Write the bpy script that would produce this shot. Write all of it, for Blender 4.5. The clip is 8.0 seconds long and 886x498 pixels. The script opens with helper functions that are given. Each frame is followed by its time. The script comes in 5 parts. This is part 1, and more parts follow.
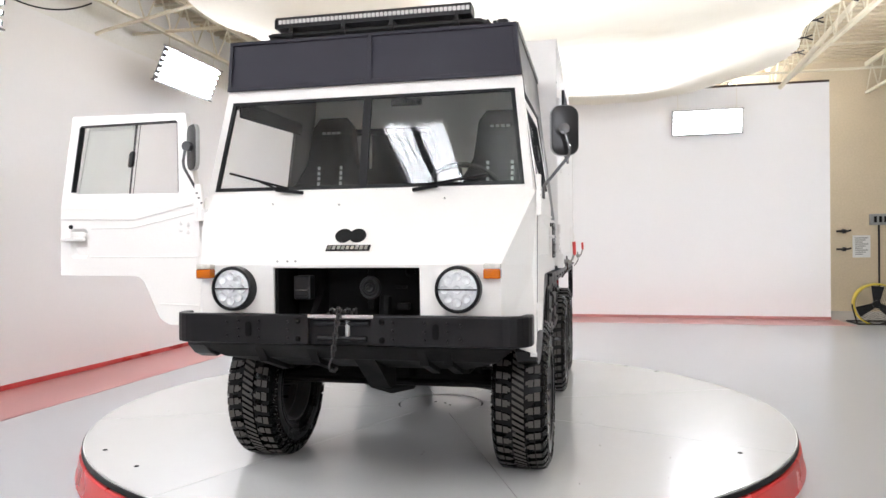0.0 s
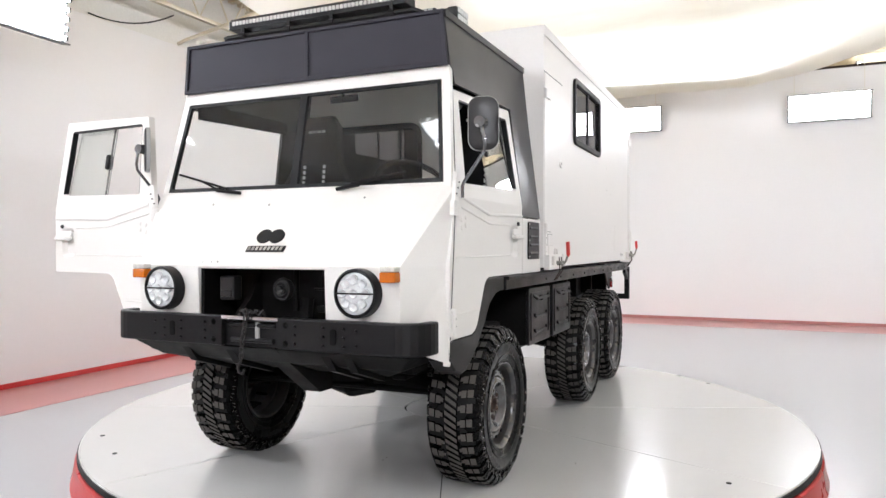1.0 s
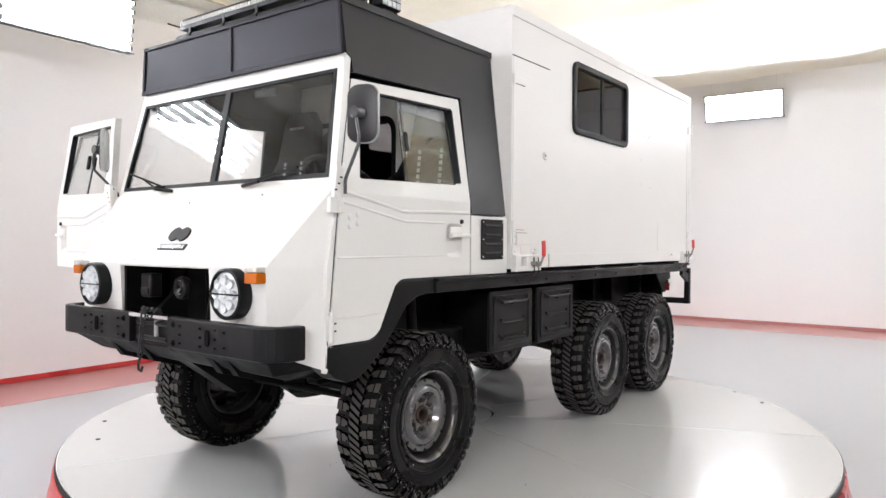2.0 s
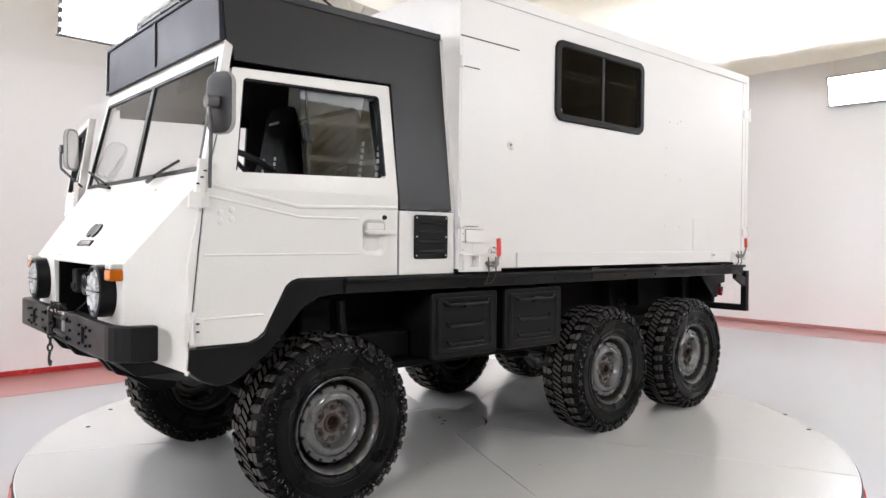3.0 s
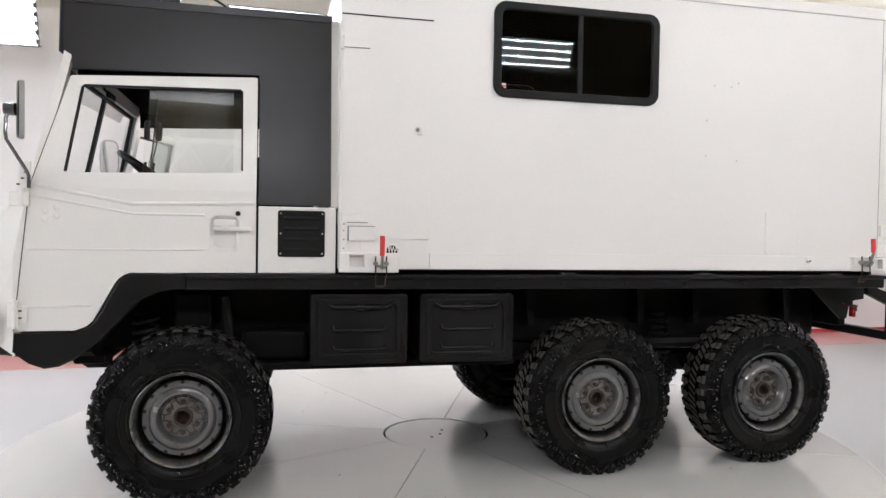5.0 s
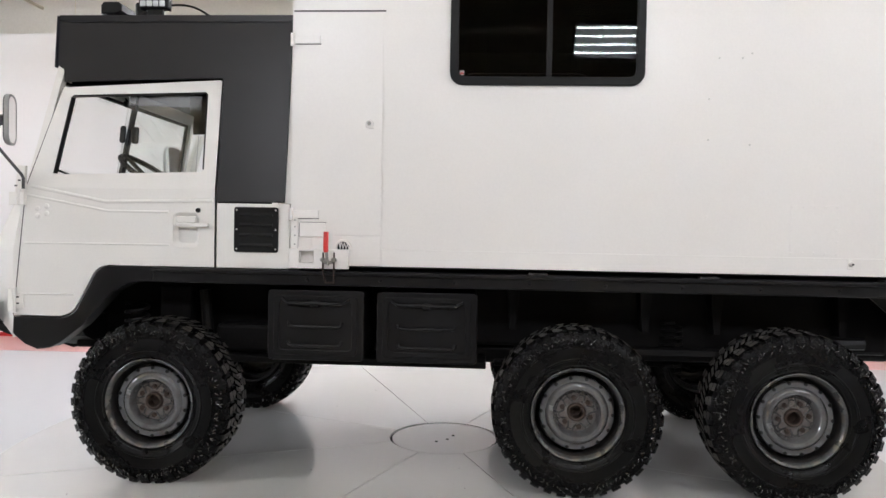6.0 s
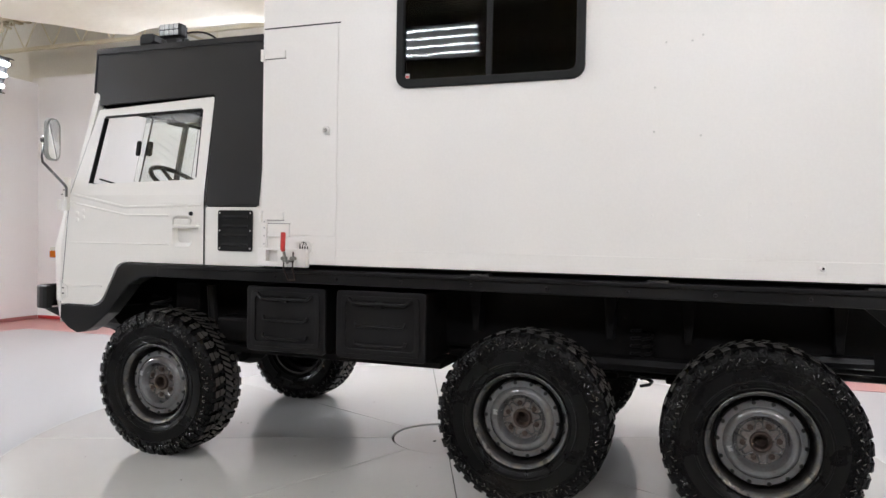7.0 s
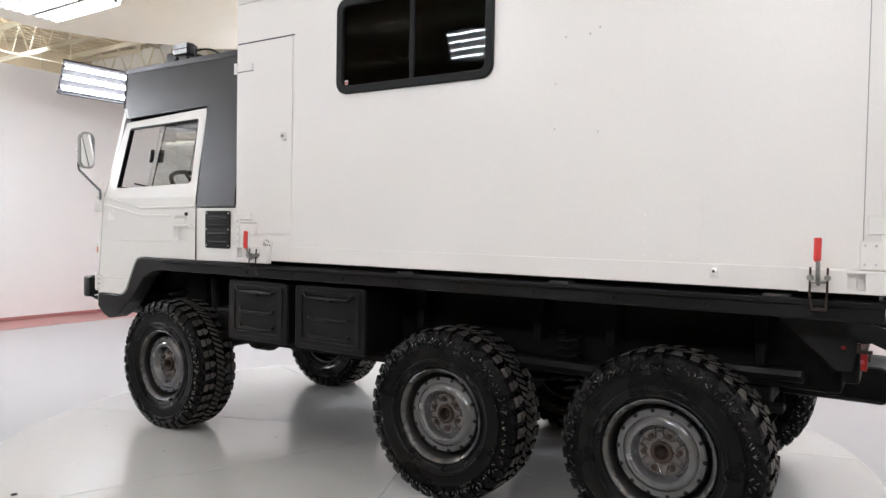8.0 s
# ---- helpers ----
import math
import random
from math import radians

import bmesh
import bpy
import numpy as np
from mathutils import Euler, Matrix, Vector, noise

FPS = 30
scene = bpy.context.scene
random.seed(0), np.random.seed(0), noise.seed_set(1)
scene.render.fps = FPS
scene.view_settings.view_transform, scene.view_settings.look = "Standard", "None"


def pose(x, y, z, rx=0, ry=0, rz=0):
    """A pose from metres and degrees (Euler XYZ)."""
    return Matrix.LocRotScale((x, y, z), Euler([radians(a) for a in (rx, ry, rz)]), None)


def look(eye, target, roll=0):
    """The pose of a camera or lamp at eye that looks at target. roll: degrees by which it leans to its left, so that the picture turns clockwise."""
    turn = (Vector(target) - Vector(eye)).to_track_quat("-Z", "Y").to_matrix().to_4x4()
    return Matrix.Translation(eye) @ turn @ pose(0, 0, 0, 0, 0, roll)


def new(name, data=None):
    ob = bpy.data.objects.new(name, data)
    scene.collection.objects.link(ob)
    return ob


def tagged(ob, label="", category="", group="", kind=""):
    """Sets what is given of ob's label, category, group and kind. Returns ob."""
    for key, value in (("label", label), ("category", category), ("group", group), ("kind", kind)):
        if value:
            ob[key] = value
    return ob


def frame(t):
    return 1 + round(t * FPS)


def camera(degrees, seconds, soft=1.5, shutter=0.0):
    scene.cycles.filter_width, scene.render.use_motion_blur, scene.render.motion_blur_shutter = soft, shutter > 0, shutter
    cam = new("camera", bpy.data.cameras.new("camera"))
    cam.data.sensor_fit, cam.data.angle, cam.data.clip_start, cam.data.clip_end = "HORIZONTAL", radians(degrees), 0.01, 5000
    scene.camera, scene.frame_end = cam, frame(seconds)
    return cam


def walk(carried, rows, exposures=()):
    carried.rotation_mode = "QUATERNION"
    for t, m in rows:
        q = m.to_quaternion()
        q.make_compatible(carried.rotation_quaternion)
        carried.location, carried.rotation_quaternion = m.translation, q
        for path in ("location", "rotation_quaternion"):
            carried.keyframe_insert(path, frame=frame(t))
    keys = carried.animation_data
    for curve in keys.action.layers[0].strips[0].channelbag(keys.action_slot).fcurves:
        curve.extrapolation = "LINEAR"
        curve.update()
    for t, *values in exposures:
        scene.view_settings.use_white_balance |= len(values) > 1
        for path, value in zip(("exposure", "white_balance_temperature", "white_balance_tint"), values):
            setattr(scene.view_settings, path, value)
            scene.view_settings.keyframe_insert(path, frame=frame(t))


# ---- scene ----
cam = camera(64.3, 8.0)
PATH = [
    (0, (1.136, -3.806, 1.169), (0.709, -1.852, 1.163), -0.5),
    (0.5, (1.593, -3.627, 1.182), (0.966, -1.728, 1.17), -0.4),
    (1, (2.038, -3.34, 1.191), (1.223, -1.513, 1.174), -0.2),
    (2.5, (3.213, -2.15, 1.206), (1.849, -0.687, 1.174), 0.2),
    (3, (3.472, -1.67, 1.204), (1.965, -0.355, 1.169), 0.3),
    (3.5, (3.699, -1.152, 1.205), (2.054, -0.014, 1.167), 0.4),
    (4, (3.917, -0.688, 1.203), (2.147, 0.244, 1.166), 0.4),
    (4.5, (4.038, -0.164, 1.207), (2.167, 0.542, 1.169), 0.5),
    (5, (4.125, 0.413, 1.225), (2.179, 0.868, 1.172), 0.6),
    (6.5, (4.012, 2.155, 1.188), (2.055, 1.742, 1.151), 0.7),
    (7, (3.893, 2.72, 1.182), (2.011, 2.044, 1.149), 0.7),
    (7.5, (3.722, 3.228, 1.204), (1.931, 2.34, 1.158), 0.7),
    (8, (3.508, 3.715, 1.213), (1.829, 2.63, 1.16), 0.7),
]
walk(cam, [(t, look(eye, target, roll)) for t, eye, target, roll in PATH],
     exposures=[(0.0, 0.29), (2.5, 0.40), (4.5, 0.30), (6.5, 0.22), (8.0, 0.24)])

# ---- world, light levels ----
world = bpy.data.worlds.new("world")
scene.world = world
world.use_nodes = True
world.node_tree.nodes["Background"].inputs[0].default_value = (0.9, 0.93, 1.0, 1)
world.node_tree.nodes["Background"].inputs[1].default_value = 0.03
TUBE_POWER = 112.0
FLOOR_Z = -0.18


# ---- materials ----
def material(name, color, rough=0.5, metal=0.0, vary=0.06, scale=3.0, fine=60.0, bump=0.0, coat=0.0, rough_vary=0.1, spec=0.5, tint=None, dirt=None, dirt_amount=0.3, relief=0.004, coat_rough=0.06):
    """A surface with variation at two scales, fine relief and patchy gloss."""
    m = bpy.data.materials.new(name)
    m.use_nodes = True
    nt = m.node_tree
    b = nt.nodes["Principled BSDF"]
    tc = nt.nodes.new("ShaderNodeTexCoord")
    big = nt.nodes.new("ShaderNodeTexNoise")
    big.inputs["Scale"].default_value, big.inputs["Detail"].default_value = scale, 5
    small = nt.nodes.new("ShaderNodeTexNoise")
    small.inputs["Scale"].default_value, small.inputs["Detail"].default_value = fine, 3
    nt.links.new(tc.outputs["Object"], big.inputs["Vector"])
    nt.links.new(tc.outputs["Object"], small.inputs["Vector"])
    both = nt.nodes.new("ShaderNodeMath")
    both.operation = "ADD"
    nt.links.new(big.outputs["Fac"], both.inputs[0])
    nt.links.new(small.outputs["Fac"], both.inputs[1])
    rng = nt.nodes.new("ShaderNodeMapRange")
    rng.inputs["From Min"].default_value, rng.inputs["From Max"].default_value = 0.6, 1.4
    rng.inputs["To Min"].default_value, rng.inputs["To Max"].default_value = 1 - vary, 1 + vary
    nt.links.new(both.outputs[0], rng.inputs["Value"])
    hue = nt.nodes.new("ShaderNodeHueSaturation")
    hue.inputs["Color"].default_value = (*color, 1)
    nt.links.new(rng.outputs[0], hue.inputs["Value"])
    out = hue.outputs["Color"]
    if dirt:
        spots = nt.nodes.new("ShaderNodeTexNoise")
        spots.inputs["Scale"].default_value, spots.inputs["Detail"].default_value, spots.inputs["Roughness"].default_value = scale * 2.3, 5, 0.55
        nt.links.new(tc.outputs["Object"], spots.inputs["Vector"])
        ramp = nt.nodes.new("ShaderNodeMapRange")
        ramp.interpolation_type = "SMOOTHSTEP"
        ramp.inputs["From Min"].default_value, ramp.inputs["From Max"].default_value = 0.42, 0.74
        ramp.inputs["To Max"].default_value = dirt_amount
        nt.links.new(spots.outputs["Fac"], ramp.inputs["Value"])
        mix = nt.nodes.new("ShaderNodeMix")
        mix.data_type = "RGBA"
        nt.links.new(ramp.outputs[0], mix.inputs[0])
        nt.links.new(out, mix.inputs[6])
        mix.inputs[7].default_value = (*dirt, 1)
        out = mix.outputs[2]
    nt.links.new(out, b.inputs["Base Color"])
    rr = nt.nodes.new("ShaderNodeMapRange")
    rr.inputs["From Min"].default_value, rr.inputs["From Max"].default_value = 0.3, 0.7
    rr.inputs["To Min"].default_value, rr.inputs["To Max"].default_value = max(0.02, rough - rough_vary), min(1, rough + rough_vary)
    nt.links.new(big.outputs["Fac"], rr.inputs["Value"])
    nt.links.new(rr.outputs[0], b.inputs["Roughness"])
    b.inputs["Metallic"].default_value = metal
    b.inputs["Specular IOR Level"].default_value = spec
    if tint:
        b.inputs["Specular Tint"].default_value = (*tint, 1)
    b.inputs["Coat Weight"].default_value = coat
    b.inputs["Coat Roughness"].default_value = coat_rough
    if bump:
        bn = nt.nodes.new("ShaderNodeBump")
        bn.inputs["Strength"].default_value, bn.inputs["Distance"].default_value = bump, relief
        nt.links.new(both.outputs[0], bn.inputs["Height"])
        nt.links.new(bn.outputs[0], b.inputs["Normal"])
    return m


def glass(name, tint, rough=0.0, ior=1.33):
    """Clear or tinted sheet glass."""
    m = bpy.data.materials.new(name)
    m.use_nodes = True
    b = m.node_tree.nodes["Principled BSDF"]
    b.inputs["Base Color"].default_value = (*tint, 1)
    b.inputs["Transmission Weight"].default_value = 1.0
    b.inputs["Roughness"].default_value = rough
    b.inputs["IOR"].default_value = ior
    return m


def dusty_glass(name, tint, ior=1.33, film=(0.0, 0.025)):
    """Sheet glass under a thin streaky film of dust."""
    m = glass(name, tint, ior=ior)
    nt = m.node_tree
    dust, mix, tc, n, r, st = (nt.nodes.new(k) for k in ("ShaderNodeBsdfDiffuse", "ShaderNodeMixShader", "ShaderNodeTexCoord", "ShaderNodeTexNoise", "ShaderNodeMapRange", "ShaderNodeMapping"))
    dust.inputs["Color"].default_value = (0.62, 0.62, 0.64, 1)
    st.inputs["Scale"].default_value = (3.0, 3.0, 1.2)
    st.inputs["Rotation"].default_value = (0, 0.6, 0)
    n.inputs["Scale"].default_value, n.inputs["Detail"].default_value = 1.6, 6
    r.inputs["From Min"].default_value, r.inputs["From Max"].default_value = 0.35, 0.75
    r.inputs["To Min"].default_value, r.inputs["To Max"].default_value = film
    nt.links.new(tc.outputs["Object"], st.inputs["Vector"])
    nt.links.new(st.outputs[0], n.inputs["Vector"])
    nt.links.new(n.outputs["Fac"], r.inputs["Value"])
    nt.links.new(r.outputs[0], mix.inputs[0])
    nt.links.new(nt.nodes["Principled BSDF"].outputs[0], mix.inputs[1])
    nt.links.new(dust.outputs[0], mix.inputs[2])
    nt.links.new(mix.outputs[0], nt.nodes["Material Output"].inputs[0])
    return m


def cloth(name, color):
    """Thin woven cloth: part of the light passes through it."""
    m = bpy.data.materials.new(name)
    m.use_nodes = True
    nt = m.node_tree
    nt.nodes.remove(nt.nodes["Principled BSDF"])
    a, b, mix = nt.nodes.new("ShaderNodeBsdfDiffuse"), nt.nodes.new("ShaderNodeBsdfTranslucent"), nt.nodes.new("ShaderNodeMixShader")
    tc, weave, bump = nt.nodes.new("ShaderNodeTexCoord"), nt.nodes.new("ShaderNodeTexNoise"), nt.nodes.new("ShaderNodeBump")
    weave.inputs["Scale"].default_value, weave.inputs["Detail"].default_value = 2.6, 6
    bump.inputs["Strength"].default_value, bump.inputs["Distance"].default_value = 0.35, 0.05
    nt.links.new(tc.outputs["Object"], weave.inputs["Vector"])
    nt.links.new(weave.outputs["Fac"], bump.inputs["Height"])
    for s in (a, b):
        s.inputs["Color"].default_value = (*color, 1)
        nt.links.new(bump.outputs[0], s.inputs["Normal"])
    mix.inputs[0].default_value = 0.5
    nt.links.new(a.outputs[0], mix.inputs[1])
    nt.links.new(b.outputs[0], mix.inputs[2])
    nt.links.new(mix.outputs[0], nt.nodes["Material Output"].inputs[0])
    return m


def glow(name, color, strength):
    m = bpy.data.materials.new(name)
    m.use_nodes = True
    b = m.node_tree.nodes["Principled BSDF"]
    b.inputs["Base Color"].default_value = (0.9, 0.9, 0.9, 1)
    b.inputs["Emission Color"].default_value = (*color, 1)
    b.inputs["Emission Strength"].default_value = strength
    return m


M_WALL = material("white_wall_paint", (0.83, 0.815, 0.815), 0.6, vary=0.012, scale=0.6, fine=25, bump=0.08)
M_FLOOR = material("grey_floor_epoxy", (0.365, 0.37, 0.383), 0.30, vary=0.012, scale=0.3, fine=18, rough_vary=0.0, coat=0.4, coat_rough=0.16)
M_STRIPE = material("red_floor_paint", (0.42, 0.180, 0.170), 0.30, rough_vary=0.02, vary=0.08, scale=1.2, fine=40)
M_RED = material("red_skirt_paint", (0.46, 0.032, 0.032), 0.3, vary=0.08, scale=2.0, fine=50)
M_DISC = material("pale_platform_paint", (0.565, 0.558, 0.540), 0.26, vary=0.012, scale=0.4, fine=14, rough_vary=0.0, coat=0.75, coat_rough=0.10, spec=0.5)
M_DISC_EDGE = material("worn_metal_edge", (0.55, 0.55, 0.53), 0.4, metal=0.4, vary=0.15, scale=8)
# black stand-in for the shade inside gaps, slots and holes
M_GAP = material("black_rubber_gap", (0.004, 0.004, 0.004), 0.8, spec=0.05)
M_TAN = material("tan_block_wall_paint", (0.60, 0.50, 0.35), 0.7, vary=0.1, scale=1.0, fine=30, bump=0.15)
M_UPPER = material("pale_upper_wall_paint", (0.80, 0.78, 0.74), 0.7, vary=0.06, scale=0.8, fine=30, bump=0.12)
M_JOIST = material("cream_joist_paint", (0.72, 0.66, 0.52), 0.6, vary=0.1, scale=2.0)
M_DECK = material("dusty_roof_deck", (0.60, 0.51, 0.36), 0.75, vary=0.15, scale=1.2)
M_CLOTH = cloth("white_diffusion_cloth", (0.84, 0.825, 0.78))
M_CAB = material("white_cab_paint", (0.755, 0.732, 0.70), 0.46, vary=0.025, scale=2.5, fine=120, bump=0.04, coat=0.04, rough_vary=0.06, spec=0.35)
M_BOX = material("white_camper_paint", (0.785, 0.757, 0.735), 0.38, vary=0.025, scale=1.6, fine=90, bump=0.05, rough_vary=0.08)
M_BLACK = material("satin_black_paint", (0.0070, 0.0066, 0.0070), 0.40, spec=0.20, vary=0.25, scale=5, fine=150, bump=0.12)
M_FAIRING = material("textured_dark_fairing_paint", (0.0115, 0.0108, 0.0112), 0.36, spec=0.34, tint=(1.0, 0.98, 1.0), rough_vary=0.03, vary=0.10, scale=3, fine=260, bump=0.10)
# front panel only: bluer base and violet specular tint
M_FAIRFRONT = material("violet_sheen_fairing_paint", (0.0120, 0.0112, 0.0150), 0.54, spec=0.35, tint=(0.88, 0.86, 1.0), rough_vary=0.05, vary=0.14, scale=3, fine=260, bump=0.08)
M_CHASSIS = material("dull_chassis_black", (0.0050, 0.0046, 0.0046), 0.55, vary=0.4, scale=7, fine=90, bump=0.2, dirt=(0.009, 0.0065, 0.006), dirt_amount=0.35, spec=0.09)
M_RUBBER = material("tyre_rubber", (0.0042, 0.0040, 0.0040), 0.30, spec=0.13, vary=0.3, scale=9, fine=60, bump=0.2, rough_vary=0.16)
M_LUG = material("shiny_wet_lug_rubber", (0.0036, 0.0034, 0.0034), 0.22, vary=0.3, scale=16, fine=70, bump=0.6, rough_vary=0.08, spec=0.11, relief=0.012)
M_GLOSS = material("dressed_tyre_rubber", (0.003, 0.003, 0.003), 0.05, spec=1.0, coat=1.0, coat_rough=0.03, vary=0.2, scale=18, fine=40, rough_vary=0.03, bump=0.4, relief=0.008)
M_TREAD = material("worn_tread_rubber", (0.055, 0.049, 0.044), 0.75, vary=0.3, scale=14, fine=150, bump=0.25)
M_RIM = material("grey_steel_wheel_paint", (0.135, 0.136, 0.143), 0.20, metal=0.55, coat=0.5, vary=0.16, scale=12, fine=120, bump=0.08, dirt=(0.09, 0.055, 0.04), dirt_amount=0.35)
M_LIP = material("worn_wheel_lip_paint", (0.060, 0.060, 0.063), 0.30, metal=0.4, vary=0.35, scale=9, fine=90, bump=0.15, dirt=(0.34, 0.27, 0.15), dirt_amount=0.22)
# dark base puts the groove's shade into the barrel; brown patches are grime
M_BARREL = material("grimy_wheel_barrel", (0.020, 0.019, 0.019), 0.5, metal=0.2, vary=0.3, scale=18, dirt=(0.04, 0.025, 0.018), dirt_amount=0.5)
M_TAIL = material("dark_red_lamp_lens", (0.22, 0.012, 0.012), 0.2, vary=0.1, scale=30)
M_STAIN = material("rust_stained_wheel_centre", (0.130, 0.120, 0.116), 0.36, metal=0.35, vary=0.35, scale=22, fine=120, bump=0.25, dirt=(0.07, 0.032, 0.02), dirt_amount=0.6)
M_RUST = material("rusty_hub_iron", (0.035, 0.02, 0.014), 0.7, metal=0.2, vary=0.4, scale=25, fine=150, bump=0.5)
M_CHROME = material("polished_steel", (0.62, 0.62, 0.62), 0.2, metal=1.0, vary=0.1, scale=15)
M_ZINC = material("dull_zinc", (0.30, 0.29, 0.27), 0.38, metal=0.8, vary=0.2, scale=25)
M_LAMPGLASS = material("faceted_lamp_lens", (0.62, 0.63, 0.64), 0.16, metal=0.15, vary=0.12, scale=40, fine=200, bump=0.3)
M_AMBER = material("amber_lens", (0.45, 0.105, 0.004), 0.15, vary=0.1, scale=30)
M_CLEAR = material("frosted_clear_lens", (0.55, 0.53, 0.48), 0.25, vary=0.08, scale=30)
M_HANDLE = material("red_grip_vinyl", (0.62, 0.04, 0.035), 0.4, vary=0.08, scale=20)
M_SEAT = material("black_seat_cloth", (0.007, 0.007, 0.0075), 0.8, spec=0.15, vary=0.3, scale=20, fine=220, bump=0.2)
M_LINING = material("pale_cab_lining", (0.76, 0.75, 0.70), 0.6, vary=0.06, scale=4, fine=60)
M_GREYTXT = material("pale_stitching", (0.42, 0.42, 0.42), 0.7)
M_YELLOW = material("yellow_fan_paint", (0.55, 0.42, 0.03), 0.4)
M_PAPER = material("white_paper", (0.75, 0.75, 0.73), 0.8)
M_SEAL = material("window_rubber", (0.006, 0.006, 0.0065), 0.5, spec=0.2)
M_GREYRIM = material("grey_moulding", (0.30, 0.30, 0.29), 0.4, vary=0.1, scale=20)
M_DULL = material("dull_primer_grey", (0.60, 0.58, 0.56), 0.6, vary=0.1, scale=20)
M_MIRROR = material("mirror_glass", (0.86, 0.87, 0.87), 0.02, metal=1.0, vary=0.01, rough_vary=0.0)
M_DARKTRAY = material("dark_tray", (0.022, 0.022, 0.024), 0.5)
M_FIXTURE = material("white_reflector_tray", (0.10, 0.10, 0.10), 0.4, metal=0.0)
M_GLASS = dusty_glass("clear_window_glass", (0.95, 0.975, 0.965), 1.5)
M_SCREEN = dusty_glass("dusty_windscreen_glass", (0.95, 0.97, 0.97), 1.32)
M_HAZE = dusty_glass("hazy_film", (0.9, 0.92, 0.9), 1.2, (0.12, 0.34))
M_TINT = glass("black_tinted_glass", (0.20, 0.195, 0.20), ior=1.26)
M_PANEL_TUBE = glow("wide_soft_tube", (0.955, 0.980, 1.05), TUBE_POWER * 0.16)
M_SOFT_TUBE = glow("broad_soft_tube", (0.955, 0.980, 1.05), TUBE_POWER * 0.36)
M_STRIP_TUBE = glow("shaded_strip_tube", (0.955, 0.980, 1.05), TUBE_POWER * 0.20)
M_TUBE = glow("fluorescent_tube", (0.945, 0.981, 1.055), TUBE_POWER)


# ---- mesh helpers ----
def finish(name, bm, mat, parent=None, label="", smooth=False):
    me = bpy.data.meshes.new(name)
    bmesh.ops.recalc_face_normals(bm, faces=bm.faces)
    if smooth:
        for f in bm.faces:
            f.smooth = True
        for e in bm.edges:
            if len(e.link_faces) == 2 and e.calc_face_angle(0) > 0.6:
                e.smooth = False
    bm.to_mesh(me)
    bm.free()
    for m in (mat if isinstance(mat, (list, tuple)) else [mat]):
        me.materials.append(m)
    ob = new(name, me)
    if parent:
        ob.parent = parent
    if label:
        ob["label"] = label
    return ob


def part(name, bm, mat, parent, label="", smooth=False):
    return finish(name, bm, mat, parent, label, smooth)


def structure(name, bm, mat, label="", category="", smooth=False):
    return tagged(finish(name, bm, mat, None, "", smooth), label, category, "", "structure")


def box(bm, lo, hi, bevel=0.0, m=None, index=0):
    """A block between two corners, its edges rounded by bevel, moved by m."""
    t = bmesh.new()
    bmesh.ops.create_cube(t, size=1)
    for v in t.verts:
        v.co = Vector([lo[i] + (v.co[i] + 0.5) * (hi[i] - lo[i]) for i in range(3)])
    if bevel:
        bmesh.ops.bevel(t, geom=t.edges[:], offset=bevel, segments=2, affect="EDGES", profile=0.5)
    merge(bm, t, m, index)


def merge(bm, t, m=None, index=0):
    bmesh.ops.recalc_face_normals(t, faces=t.faces)
    if m is not None:
        bmesh.ops.transform(t, matrix=m, verts=t.verts)
    for f in t.faces:
        f.material_index = index
    me = bpy.data.meshes.new("scratch")
    t.to_mesh(me)
    t.free()
    bm.from_mesh(me)
    bpy.data.meshes.remove(me)


def rod(bm, pts, r, n=8, index=0, cap=True):
    """A round bar along a line of points."""
    t = bmesh.new()
    pts = [Vector(p) for p in pts]
    rings = []
    up = None
    for i, p in enumerate(pts):
        d = (pts[min(i + 1, len(pts) - 1)] - pts[max(i - 1, 0)]).normalized()
        if up is None:
            up = d.orthogonal().normalized()
        up = (up - d * up.dot(d)).normalized()
        side = d.cross(up)
        rings.append([t.verts.new(p + r * (math.cos(2 * math.pi * k / n) * up + math.sin(2 * math.pi * k / n) * side)) for k in range(n)])
    for a, b in zip(rings, rings[1:]):
        for k in range(n):
            t.faces.new((a[k], a[(k + 1) % n], b[(k + 1) % n], b[k]))
    if cap:
        t.faces.new(rings[0])
        t.faces.new(rings[-1])
    merge(bm, t, None, index)


def lathe(bm, profile, n=32, m=None, index=0, cap=False):
    """A turned shape round x: profile of (x, radius)."""
    t = bmesh.new()
    rings = []
    for x, r in profile:
        rings.append([t.verts.new((x, r * math.cos(2 * math.pi * k / n), r * math.sin(2 * math.pi * k / n))) for k in range(n)])
    for a, b in zip(rings, rings[1:]):
        for k in range(n):
            t.faces.new((a[k], a[(k + 1) % n], b[(k + 1) % n], b[k]))
    if cap:
        t.faces.new(rings[0])
        t.faces.new(rings[-1])
    merge(bm, t, m, index)


